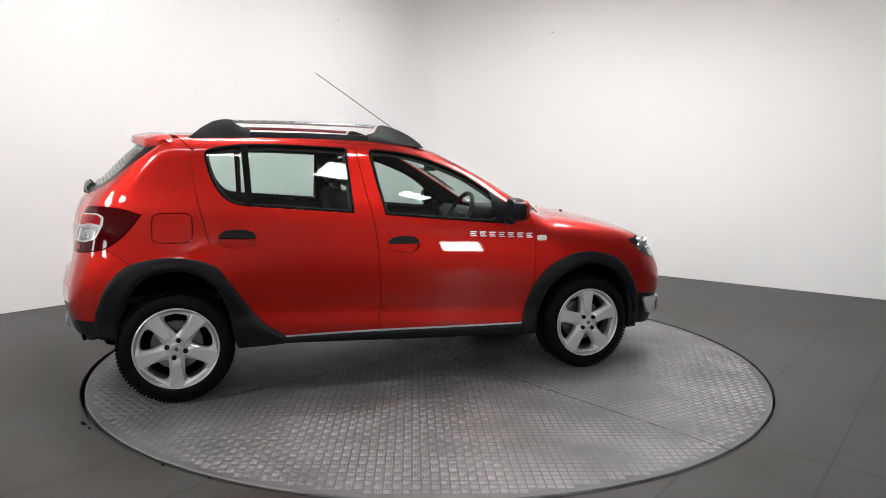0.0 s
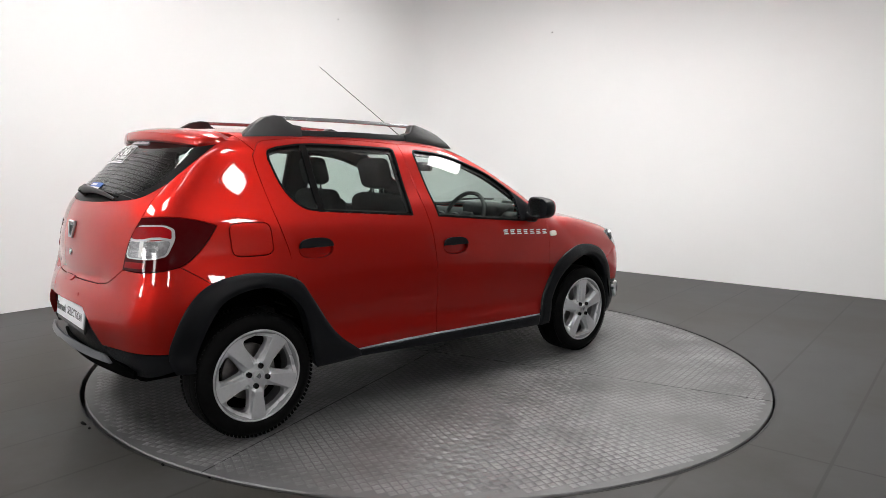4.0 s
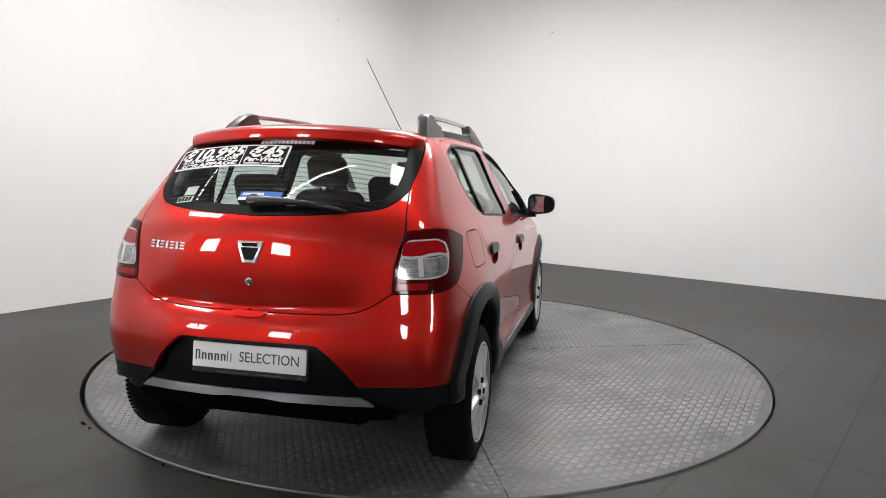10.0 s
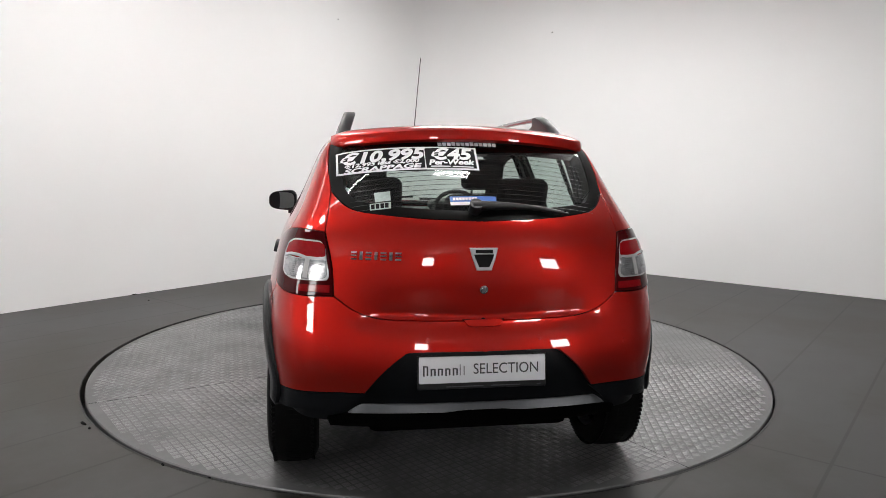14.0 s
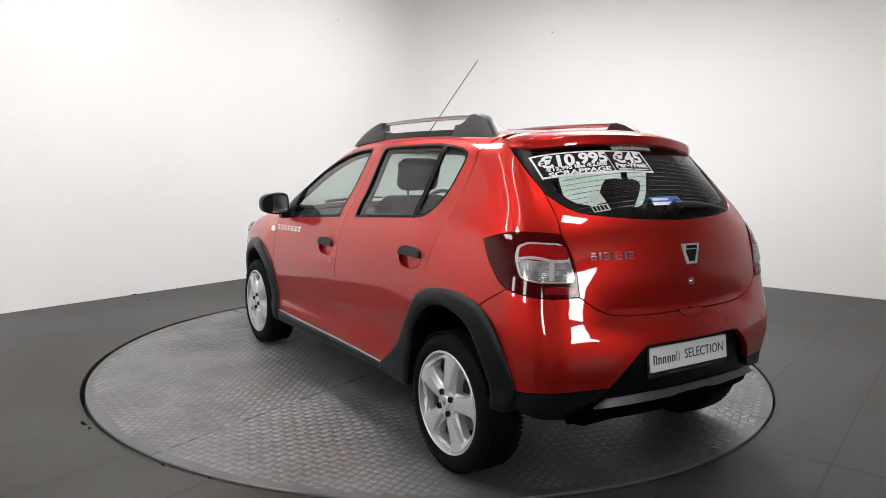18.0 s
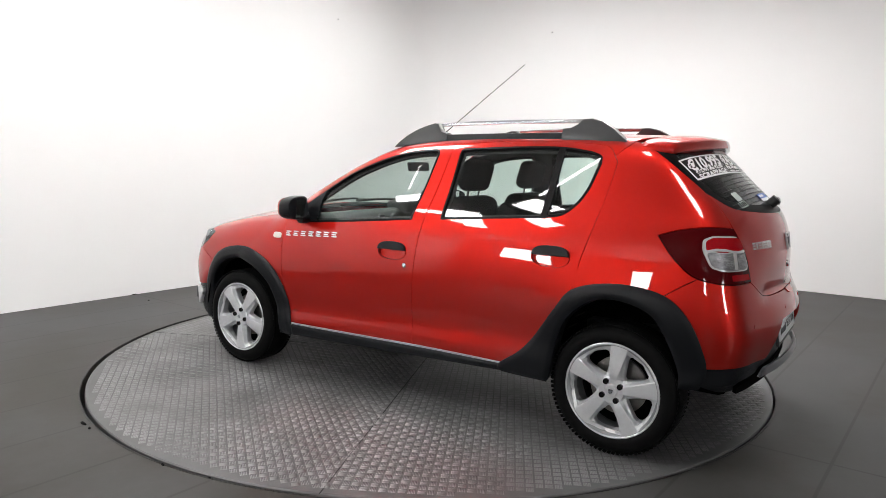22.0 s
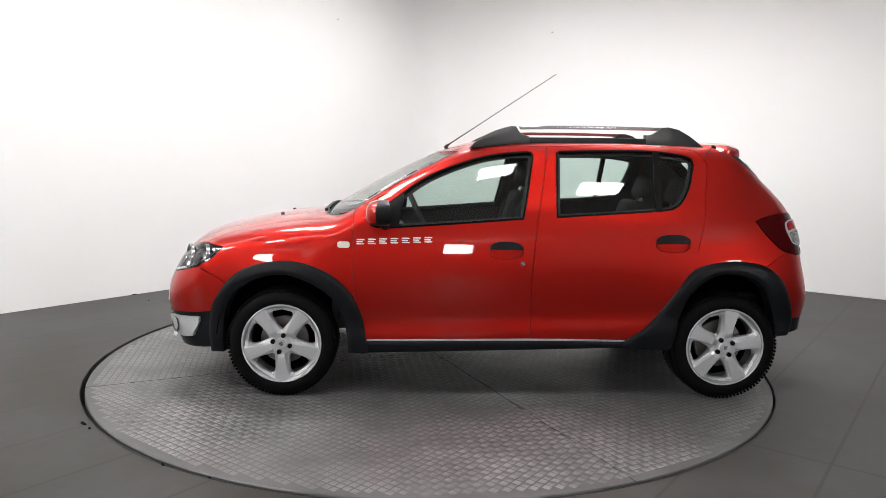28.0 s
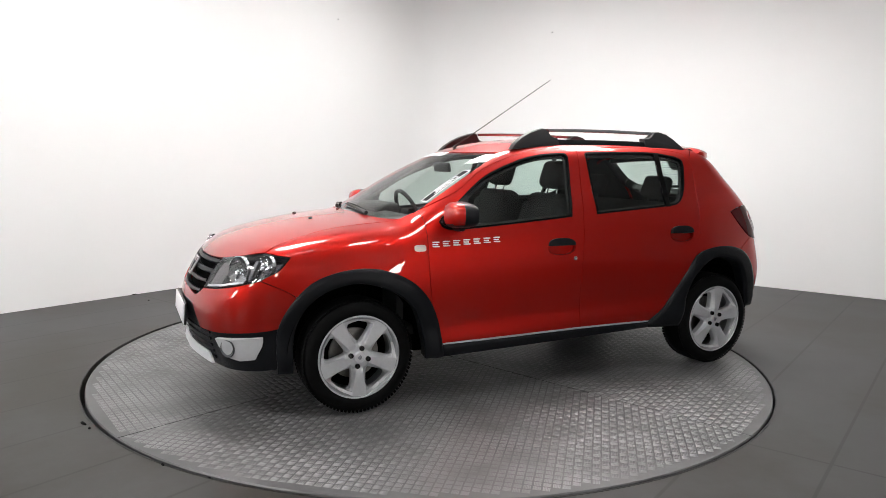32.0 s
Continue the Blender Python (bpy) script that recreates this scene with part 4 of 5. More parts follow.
for door, g in ((o, GRIPS[0] if o.name.startswith("front_door") else GRIPS[1]) for o in list(car.children) if o.name.startswith(("front_door", "rear_door"))):
    sgn = 1 if sum(v.co.y for v in door.data.vertices[:50]) > 0 else -1
    grip(door, *g, sgn)
flap = skin("fuel_flap", sided(oval(*FLAP, 40, 5), -1), (-.22, -.9, .25), PAINT, car, gap=.0035)


def disc_on(name, at, d, r, mat, parent, thick=.006, label=""):
    """A small round boss on the form."""
    p = onto(np.array([at], float), d)[0]
    n = Vector(slope(p[None])[0])
    bm = lathe([(.0001, thick), (r * .45, thick), (r * .5, thick * .6), (r * .7, thick), (r * .95, thick * .8), (r, 0), (r, -.004)], 20, "Z")
    ob = part(name, bm, mat, parent, label, angle=40)
    ob.matrix_basis = Matrix.Translation(p) @ n.to_track_quat("Z", "Y").to_matrix().to_4x4()
    return ob


disc_on("door_lock", (-.087, .8, .797), (0, 1, 0), .014, CHROME, car, label="round chrome door lock")
disc_on("tailgate_lock", (-1.88, 0, .884), (-1, 0, 0), .017, CHROME, car, .008, "round chrome tailgate lock")
for y in (.22, -.20):
    disc_on("washer_nozzle", (1.40, y, 1.0), (0, 0, 1), .012, TRIM, car, .010)
for y in (.60, .22, -.22, -.60):
    disc_on("parking_sensor", (-1.93, y, .70 if abs(y) < .5 else .66), (-1, .0, 0), .010, PAINT, car, .0015)


def rect_on(name, corners, d, mat, parent, off=.002, depth=.004, label="", step=.02):
    """A four-cornered or many-cornered plate laid on the form."""
    pts = [tuple(c) for c in corners]
    runs = [[pts[k], pts[(k + 1) % len(pts)]] for k in range(len(pts))]
    return skin(name, loop(*runs, step=step), d, mat, parent, off=off, depth=depth, gap=0., step=step, label=label)


for s in (1, -1):
    skin("side_indicator", sided(oval(.938, .893, .034, .017, 24, 4), s), (0, s, .2), AMBER, car, off=.005, depth=.008, gap=0, step=.02, label="clear side indicator")
    # model name as plain metal-white bars, one block of strokes a letter
    for k in range(7):
        x = .842 - k * .0645 if s > 0 else .463 + k * .0645
        z = .909 + (.0027 * k if s > 0 else .0027 * (6 - k))
        lw = .021
        strokes = (((-1, .015), (1, .009)), ((-.6 if s > 0 else -1, .003), (1 if s > 0 else .6, -.003)), ((-1, -.009), (1, -.015)))
        for (u0, w1), (u1, w0) in strokes:
            rect_on("badge_bar", [(x + lw * u0, s * Y, z + w0), (x + lw * u1, s * Y, z + w0), (x + lw * u1, s * Y, z + w1), (x + lw * u0, s * Y, z + w1)], (0, s, .1), WHITE, car, .001, .001)

# ---- tail lamps ----
def rounded(pts, times=2):
    """A closed outline with its corners cut round."""
    for n in range(times):
        q = []
        for a, b in zip(pts, pts[1:] + pts[:1]):
            q += [tuple(u + (v - u) * .14 for u, v in zip(a, b)), tuple(u + (v - u) * .86 for u, v in zip(a, b))]
        pts = q
    return pts


LENS_DARK = material("smoked_red_lens", (.055, .0010, .0020), .05, spec=.20)
LENS_RED = material("red_lens", (.27, .003, .006), .10, vary=.12, scale=120., spec=.3)
LENS_CLEAR = material("ribbed_clear_lens", (.50, .50, .52), .14, .7, vary=.35, scale=45.)
LENS_FRAME = material("pale_lens_frame", (.62, .60, .60), .2, .4)
lamp_inner_r = [lamp_top_r[-1], (-1.795, .575, .97), lamp_under_r[0]]
for s in (1, -1):
    lamp = skin("tail_lamp", outline([lamp_top_r, lamp_inner_r, lamp_under_r, lamp_low_r], s), (-.75, .65 * s, 0), LENS_DARK, car, label="red tail lamp with a clear lower field", off=.004, depth=.04, gap=.003, step=.02)
    frame_o = [(-1.752, .594, 1.058), (-1.66, .70, 1.062), (-1.632, .73, 1.045), (-1.634, .745, 1.0), (-1.668, .745, .925), (-1.71, .70, .908), (-1.795, .585, .908), (-1.80, .578, .93)]
    mid_o = [sum(c) / 8 for c in zip(*frame_o)]
    frame_o = [tuple(m + (c - m) * .98 for c, m in zip(p, mid_o)) for p in frame_o]
    rect_on("lamp_frame", mir(rounded(frame_o), s), (-.75, .65 * s, 0), LENS_FRAME, lamp, .0065, .004)
    rect_on("red_field", mir(rounded([(-1.757, .599, 1.050), (-1.668, .699, 1.054), (-1.644, .725, 1.038), (-1.646, .734, .998), (-1.70, .67, .990), (-1.778, .592, .995)]), s), (-.75, .65 * s, 0), LENS_RED, lamp, .0085, .004)
    rect_on("clear_field", mir(rounded([(-1.781, .591, .990), (-1.70, .668, .985), (-1.648, .736, .992), (-1.676, .740, .931), (-1.72, .69, .915), (-1.796, .588, .915)]), s), (-.75, .65 * s, 0), LENS_CLEAR, lamp, .0085, .004)
    for k in range(9):
        z = .921 + k * .0075
        rect_on("lens_rib", mir([(-1.788, .594, z), (-1.672, .705, z), (-1.672, .705, z + .003), (-1.788, .594, z + .003)], s), (-.75, .65 * s, 0), LENS_CLEAR, lamp, .011, .003)
    wave = [(-1.776, .592, .998), (-1.755, .615, .994), (-1.725, .645, .996), (-1.70, .67, 1.004), (-1.675, .70, 1.006), (-1.650, .733, 1.000)]
    rect_on("lamp_divider", mir(wave + [(x, y, z - .009) for x, y, z in wave[::-1]], s), (-.75, .65 * s, 0), LENS_FRAME, lamp, .0115, .003, "pale wavy strip between the lamp fields")
    rect_on("lamp_post", mir([(-1.735, .632, .996), (-1.722, .645, .996), (-1.727, .648, .918), (-1.740, .635, .918)], s), (-.75, .65 * s, 0), LENS_FRAME, lamp, .0112, .003)
    rect_on("reflector", mir([(-1.80, .575, .893), (-1.73, .67, .893), (-1.735, .67, .868), (-1.805, .575, .866)], s), (-.75, .65 * s, 0), LENS_RED, lamp, .006, .003)

# ---- head lamps and grille ----
HOUSING = material("lamp_housing", (.10, .10, .105), .30, .4)
INNER = material("lamp_inner_mirror", (.34, .345, .36), .16, .95, bump=.5, bump_scale=45.)
head_inner = [(1.93, .40, .83), (1.992, .40, .757), (2.035, .40, .67)]
head_low = [(2.035, .40, .67), (1.97, .56, .69), (1.875, .694, .722), (1.80, .745, .745)]
for s in (1, -1):
    o = outline([hood_nose[:3], [hood_nose[2]] + head_inner[1:], head_low[:-1] + [lamp_low_f[-1]], lamp_low_f[::-1], lamp_top_f[::-1]], s)
    head = skin("head_lamp", o, (.75, .6 * s, .25), INNER, car, off=-.055, rims=False, step=.025, label="clear head lamp with chrome reflectors")
    v, f, n = sheet(o, (.75, .6 * s, .25), depth=.06, gap=.002, off=.0, step=.03)
    make("lamp_shell", v, [q for q in f if len(q) == 4], TRIM, head, "", n)
    cover = skin("lamp_cover", o, (.75, .6 * s, .25), CLEAR, head, off=.001, rims=False, gap=.002, step=.025)
    cover.visible_shadow = False
    rect_on("bezel", mir([(1.935, .42, .815), (1.975, .42, .76), (2.015, .42, .695), (1.975, .53, .70), (1.915, .55, .80), (1.90, .50, .825)], s), (.75, .6 * s, .25), HOUSING, head, -.018, .03, "grey inner bezel")
    rect_on("light_strip", mir([(2.03, .41, .682), (1.965, .565, .70), (1.875, .69, .730), (1.875, .69, .742), (1.96, .565, .712), (2.025, .41, .694)], s), (.75, .6 * s, .25), CHROME, head, -.006, .02, "chrome lower strip")
    rect_on("divider", mir([(1.80, .66, .845), (1.775, .665, .845), (1.835, .705, .745), (1.86, .70, .745)], s), (.75, .6 * s, .25), HOUSING, head, -.012, .03)
    for cx, cy, cz, r in ((1.885, .60, .775, .078), (1.755, .705, .812, .052)):
        c = onto(np.array([(cx, cy * s, cz)]), (.75, .6 * s, .25))[0]
        bowl = part("reflector", lathe([(.0001, -.045), (r * .3, -.043), (r * .65, -.033), (r * .9, -.015), (r, .0), (r * 1.05, -.002), (r * 1.05, -.02)], 32, "X"), REFLECT, head, "chrome reflector bowl", angle=35)
        bowl.matrix_basis = Matrix.Translation(Vector(c) - Vector((.016, .012 * s, .0))) @ Matrix.Rotation(radians(28 * s), 4, "Z") @ Matrix.Rotation(radians(-6), 4, "Y")
        bulb = part("bulb", lathe([(.0001, .0), (.010, -.002), (.014, -.012), (.012, -.04)], 16, "X"), CHROME, head, angle=40)
        bulb.matrix_basis = bowl.matrix_basis
grille = both("grille", loop([(2.0, 0, .83), (1.985, .2, .83), (1.93, .40, .83)], head_inner, [(2.035, .40, .67), (2.07, .32, .625), (2.085, .15, .632), (2.09, 0, .635)], [(2.09, 0, .635), (2.0, 0, .83)]), (1, 0, .2), DEEP_SHADE, car, "black honeycomb grille with a chrome shield", off=-.045)
for s in (1, -1):
    for k, (z0, z1) in enumerate(((.802, .822), (.745, .768), (.692, .708), (.632, .652))):
        xs = front_line(z0)
        rect_on("grille_bar", mir([(xs, .0, z0), (xs - .01, .2, z0 + .003), (xs - .05, .405 - .02 * k, z0 + .012), (xs - .05, .405 - .02 * k, z1 + .008), (xs - .02, .2, z1 + .002), (xs, .0, z1)], s), (1, .001 * s, .2), PLASTIC, grille, -.006 if k else -.002, .03)
    bm = bmesh.new()
    for row in range(9):
        for col in range(11):
            y, z = .02 + col * .034 + (row % 2) * .017, .645 + row * .0205
            if y > .385:
                continue
            p = onto(np.array([(2.05, y * s, z)]), (1, 0, .2))[0]
            m = Matrix.Translation((p[0] - .028, p[1], p[2])) @ Matrix.Rotation(radians(90), 4, "Y")
            got = bmesh.ops.create_circle(bm, segments=6, radius=.0165, matrix=m)
            face = bm.faces.new(got["verts"])
            ins = bmesh.ops.inset_individual(bm, faces=[face], thickness=.003)
            bmesh.ops.delete(bm, geom=[face], context="FACES")
    bmesh.ops.solidify(bm, geom=bm.faces[:], thickness=.008)
    part("grille_mesh", bm, PLASTIC, grille)


def shield(name, at, turn, k, parent, label):
    """A chrome shield: a tapered frame round a dark field."""
    prof = [(-.058, .045), (.058, .045), (.050, .012), (.030, -.046), (-.030, -.046), (-.050, .012)]
    inner = [(-.042, .020), (.042, .020), (.037, .004), (.021, -.033), (-.021, -.033), (-.037, .004)]
    bm = bmesh.new()
    rows = []
    for pts, z in ((prof, 0), (prof, .006), ([(x * .94, y * .94) for x, y in prof], .010), (inner, .009), (inner, .003)):
        rows.append([bm.verts.new((x * k, y * k, z)) for x, y in pts])
    for a, b in zip(rows, rows[1:]):
        for i in range(6):
            bm.faces.new((a[i], a[(i + 1) % 6], b[(i + 1) % 6], b[i]))
    bm.faces.new(rows[-1])
    ob = part(name, bm, EMBLEM, parent, label, angle=25)
    ob.matrix_basis = Matrix.Translation(at) @ turn
    bm = box((.07 * k, .014 * k, .001), (0, .030 * k, .0105))
    part("shield_bar", bm, GLOSS_BLACK, ob)
    bm = bmesh.new()
    bm.faces.new([bm.verts.new((x * k, (y - .002) * k, .0048)) for x, y in inner])
    part("shield_field", bm, INK, ob, "dark field inside the chrome frame")
    return ob


def facing(p):
    """A turn that lays local z along the form's outer normal at p, with local y up."""
    n = Vector(slope(np.array([p]))[0])
    x = Vector((0, 0, 1)).cross(n).normalized()
    y = n.cross(x)
    return Matrix((x, y, n)).transposed().to_4x4()


p = tuple(onto(np.array([(-1.87, 0, 1.001)]), (-1, 0, 0))[0])
shield("tailgate_shield", p, facing(p), .96, hatch, "chrome shield emblem")
p = tuple(onto(np.array([(2.05, 0, .745)]), (1, 0, .2))[0])
shield("grille_shield", (p[0] + .004, 0, p[2]), facing(p), 1.25, grille, "chrome shield emblem")
for k in range(7):
    y = .494 - k * .0295
    for z0, z1 in ((.993, .999), (1.006, 1.011), (1.017, 1.023)) if k % 2 == 0 else ((.993, 1.023),):
        w = .0115 if k % 2 == 0 else .006
        rect_on("badge_bar", [(-1.82, y + w, z0), (-1.82, y - w, z0), (-1.82, y - w, z1), (-1.82, y + w, z1)], (-1, .25, 0), CHROME, hatch, .003, .003)

# tailgate grip: a red lip below the shut line, a near-black strip over it as slot shade
rect_on("grip_slot_shade", [(-1.92, .088, .774), (-1.92, -.088, .774), (-1.92, -.080, .766), (-1.92, .080, .766)], (-1, 0, .0), DEEP_SHADE, hatch, .001, .004)
rect_on("tailgate_grip", rounded([(-1.92, .080, .766), (-1.92, -.080, .766), (-1.92, -.058, .744), (-1.92, .058, .744)], 1), (-1, 0, .0), PAINT, hatch, .005, .008, "red tailgate grip lip")

# ---- number plates, bars and fog surrounds ----
rear_plate = part("number_plate", box((.012, .500, .102), (0, 0, 0), .004, 2), PLATE, car, "white dealer plate with dark lettering", angle=40)
rear_plate.matrix_basis = pose(-1.912, 0, .576, 0, 7, 0)
part("plate_holder", box((.012, .512, .130), (.008, 0, -.010), .004, 2), TRIM, rear_plate)


def letters(name, text, size, mat, parent, m, label="", shear=0., extrude=.0006, squeeze=1., bold=0.):
    """Lettering in the built-in font as a mesh, laid out at m with local x along the line."""
    c = bpy.data.curves.new(name, "FONT")
    c.body, c.size, c.extrude, c.align_x, c.align_y, c.shear = text, size, extrude, "CENTER", "CENTER", shear
    c.resolution_u, c.offset = 3, bold * size
    tmp = bpy.data.objects.new("tmp", c)
    scene.collection.objects.link(tmp)
    me = bpy.data.meshes.new_from_object(tmp.evaluated_get(bpy.context.evaluated_depsgraph_get()))
    bpy.data.objects.remove(tmp)
    bpy.data.curves.remove(c)
    me.name = name
    me.transform(Matrix.Diagonal((squeeze, 1, 1, 1)))
    me.materials.clear()
    me.materials.append(mat)
    ob = new(name, me)
    if parent is not None:
        ob.parent = parent
    ob.matrix_basis = m
    if label:
        ob["label"] = label
    return ob


to_back = Matrix(((0, 0, -1, 0), (-1, 0, 0, 0), (0, 1, 0, 0), (0, 0, 0, 1)))
letters("plate_word", "SELECTION", .058, INK_GREY, rear_plate, Matrix.Translation((-.0066, -.092, 0)) @ to_back, squeeze=.89)
for k, (y, w, h) in enumerate(((.225, .020, .040), (.196, .020, .028), (.168, .020, .028), (.139, .020, .028), (.110, .020, .028), (.088, .008, .042), (.072, .010, .036))):
    part("plate_bar", box((.002, w * .3, h), (-.0068, y + w * .35, (h - .042) / 2)), INK_GREY, rear_plate)
    if w > .015:
        part("plate_bar", box((.002, w * .3, h * .9), (-.0068, y - w * .35, (h - .042) / 2)), INK_GREY, rear_plate)
        part("plate_bar", box((.002, w * .5, .005), (-.0068, y, (h - .042) / 2 + h * .42)), INK_GREY, rear_plate)
for y, w in ((.07, .145), (-.09, .115), (-.225, .014)):
    part("print_bar", box((.002, w, .0035), (.0012, y, -.066)), INK_GREY, rear_plate)
front_plate = part("number_plate", box((.012, .520, .108), (0, 0, 0), .004, 2), PLATE, car, "white front plate", angle=40)
front_plate.matrix_basis = pose(2.132, 0, .50, 0, -4, 0)
part("plate_holder", box((.012, .532, .124), (-.008, 0, 0), .004, 2), TRIM, front_plate)


SKID = material("grey_skid_plastic", (.085, .089, .098), .34, .5, vary=.06, scale=40.)


def skid(name, half, z, line, out, mat, high, label):
    """A shaped bar across a bumper whose ends slope down to points."""
    bm = bmesh.new()
    rows = []
    ys = [half, half - .012, half - .03, half - .05, half - .065]
    ys += [half - .065 - (half - .065) * k / 6 for k in range(1, 7)]
    ys += [-y for y in ys[-2::-1]]
    for y in ys:
        x = onto(np.array([(line(z), y, z)]), (out, 0, 0))[0][0]
        e = min(1, max(0, (half - abs(y)) / .05)) ** .7
        low = -.5 + .22 * min(1, max(0, (.11 - abs(y)) / .03))
        ring = []
        for dx, dz in ((0, low), (.5, low), (1, low + .12), (.62, low + (.5 - low) * e * .80), (.45, low + (.5 - low) * max(.1, e)), (0, low + (.5 - low) * max(.1, e))):
            ring.append(bm.verts.new((x + out * (.004 + .020 * dx), y, z - .03 * y * y + dz * high)))
        rows.append(ring)
    for a, b in zip(rows, rows[1:]):
        for i in range(6):
            bm.faces.new((a[i], a[(i + 1) % 6], b[(i + 1) % 6], b[i]))
    bm.faces.new(rows[0])
    bm.faces.new(rows[-1])
    return part(name, bm, mat, car, label, angle=28)


skid("skid_bar", .515, .435, rear_line, -1, SKID, .036, "grey skid bar under the rear bumper")
skid("skid_bar", .515, .31, front_line, 1, SILVER, .054, "grey skid bar under the front bumper")
both("rear_apron", loop([(-1.92, 0, .40), (-1.88, .45, .39), (-1.80, .60, .36)], [(-1.80, .60, .36), (-1.76, .58, .325)], [(-1.76, .58, .325), (-1.86, .4, .32), (-1.88, 0, .32)], [(-1.88, 0, .32), (-1.92, 0, .40)]), (-1, .2, 0), DEEP_SHADE, car, off=-.03)
for s in (1, -1):
    fog = rect_on("fog_surround", mir([(2.0, .588, .432), (1.90, .68, .440), (1.791, .744, .448), (1.795, .744, .40), (1.83, .735, .335), (1.90, .70, .325), (1.955, .66, .338), (1.985, .61, .39)], s), (.75, .65 * s, 0), SILVER, car, .014, .04, "satin silver fog lamp surround")
    c = onto(np.array([(1.945, .65 * s, .385)]), (.75, .65 * s, 0))[0]
    # recess of the silver surround; the darker grey stands for its shading
    lens = part("fog_lamp", lathe([(.0001, -.008), (.036, -.006), (.041, .001), (.045, .003), (.048, -.004)], 28, "X"), SKID, fog, "round fog lamp recess, its shading put into a darker grey", angle=40)
    lens.matrix_basis = Matrix.Translation(Vector(c) + Vector((.012, .010 * s, 0))) @ Matrix.Rotation(radians(38 * s), 4, "Z")
    for k in range(5):
        z = .30 + k * .035
        rect_on("air_slat", mir([(2.10, .14, z), (2.03, .52, z), (2.03, .52, z + .012), (2.10, .14, z + .012)], s), (1, .2 * s, 0), PLASTIC, car, .0, .02)

# ---- roof rails, spoiler, aerial ----
def plate_along(name, prof, y0, thick, mat, parent, lean=0., label="", bevel=.006):
    """A flat profile in (x, z) given thickness across, with softened edges."""
    bm = bmesh.new()
    lo = [bm.verts.new((x, y0 - thick / 2, z)) for x, z in prof]
    hi = [bm.verts.new((x, y0 + thick / 2, z)) for x, z in prof]
    n = len(prof)
    bm.faces.new(lo)
    bm.faces.new(hi[::-1])
    for i in range(n):
        bm.faces.new((lo[i], hi[i], hi[(i + 1) % n], lo[(i + 1) % n]))
    bmesh.ops.recalc_face_normals(bm, faces=bm.faces)
    if bevel:
        flat = [e for e in bm.edges if abs(e.verts[0].co.y - e.verts[1].co.y) < 1e-6]
        bmesh.ops.bevel(bm, geom=flat, offset=bevel, segments=2, profile=.6, affect="EDGES")
    for v in bm.verts:
        v.co.y += lean * (v.co.z - 1.5) * (-1 if y0 > 0 else 1)
    return part(name, bm, mat, parent, label, angle=35)


fin_f = [(.215, 1.455), (.18, 1.492), (.125, 1.532), (.06, 1.564), (.0, 1.584), (-.045, 1.595), (-.072, 1.592), (-.088, 1.566), (-.105, 1.545), (-.15, 1.533), (-.15, 1.49)]
fin_r = [(-1.235, 1.470), (-1.19, 1.505), (-1.135, 1.55), (-1.07, 1.588), (-1.01, 1.602), (-.965, 1.600), (-.94, 1.575), (-.905, 1.556), (-.86, 1.552), (-.86, 1.49)]
for s in (1, -1):
    y = .512 * s
    rail = plate_along("roof_rail", [(-.10, 1.574), (-.3, 1.579), (-.6, 1.582), (-.97, 1.579), (-.965, 1.600), (-.6, 1.604), (-.3, 1.601), (-.09, 1.593)], y, .026, RAIL_BAR, car, .35, "satin silver rail bar", .008)
    plate_along("rail_foot", fin_f, y, .058, RAIL, rail, .35, "black plastic rail foot", .012)
    plate_along("rail_foot", fin_r, y, .058, RAIL, rail, .35, "black plastic rail foot", .012)
    plate_along("rail_base", [(-.10, 1.48), (-.10, 1.526), (-.5, 1.531), (-.88, 1.530), (-.88, 1.48)], y, .045, PLASTIC, rail, .35, "", .005)


def spoiler():
    bm = bmesh.new()
    rows = []
    for k in range(33):
        y = -.572 + 1.144 * k / 32
        a = abs(y)
        x0 = -1.355 + .03 * a + .22 * a ** 3
        xt = -1.552 + .42 * a * a + (.05 if a > .56 else 0)
        zt = 1.505 - .125 * a * a
        top0 = onto(np.array([(x0, y, 1.5)]), (0, 0, 1))[0]
        row = [(top0[0] + .01, y, top0[2] - .002), (top0[0] - .02, y, top0[2] + .003), ((x0 + xt) / 2, y, (top0[2] + zt) / 2 + .012), (xt + .01, y, zt + .006), (xt - .002, y, zt - .002), (xt - .008, y, zt - .022), (xt - .008, y, zt - .040), (xt + .004, y, zt - .050), (xt + .04, y, zt - .052), (x0 - .02, y, top0[2] - .085)]
        rows.append([bm.verts.new(p) for p in row])
    for a, b in zip(rows, rows[1:]):
        for i in range(9):
            bm.faces.new((a[i], a[i + 1], b[i + 1], b[i]))
    bm.faces.new(rows[0])
    bm.faces.new(rows[-1])
    return part("roof_spoiler", bm, PAINT, car, angle=38)


spoiler()
part("washer_jet", box((.012, .014, .008), (-1.50, 0, 1.515), .002), TRIM, car)
part("brake_light", box((.02, .16, .022), (-1.475, -.03, 1.432), .005), LENS_RED, car, "red high brake light")
aerial = part("aerial", tube([(.345, 0, 1.462), (.333, 0, 1.478), (.315, 0, 1.492), (.12, .015, 1.622), (-.13, .033, 1.79), (-.388, .05, 1.962)], [.013, .012, .0045, .0028, .0024, .0022], 8), TRIM, car, "thin black aerial", angle=50)

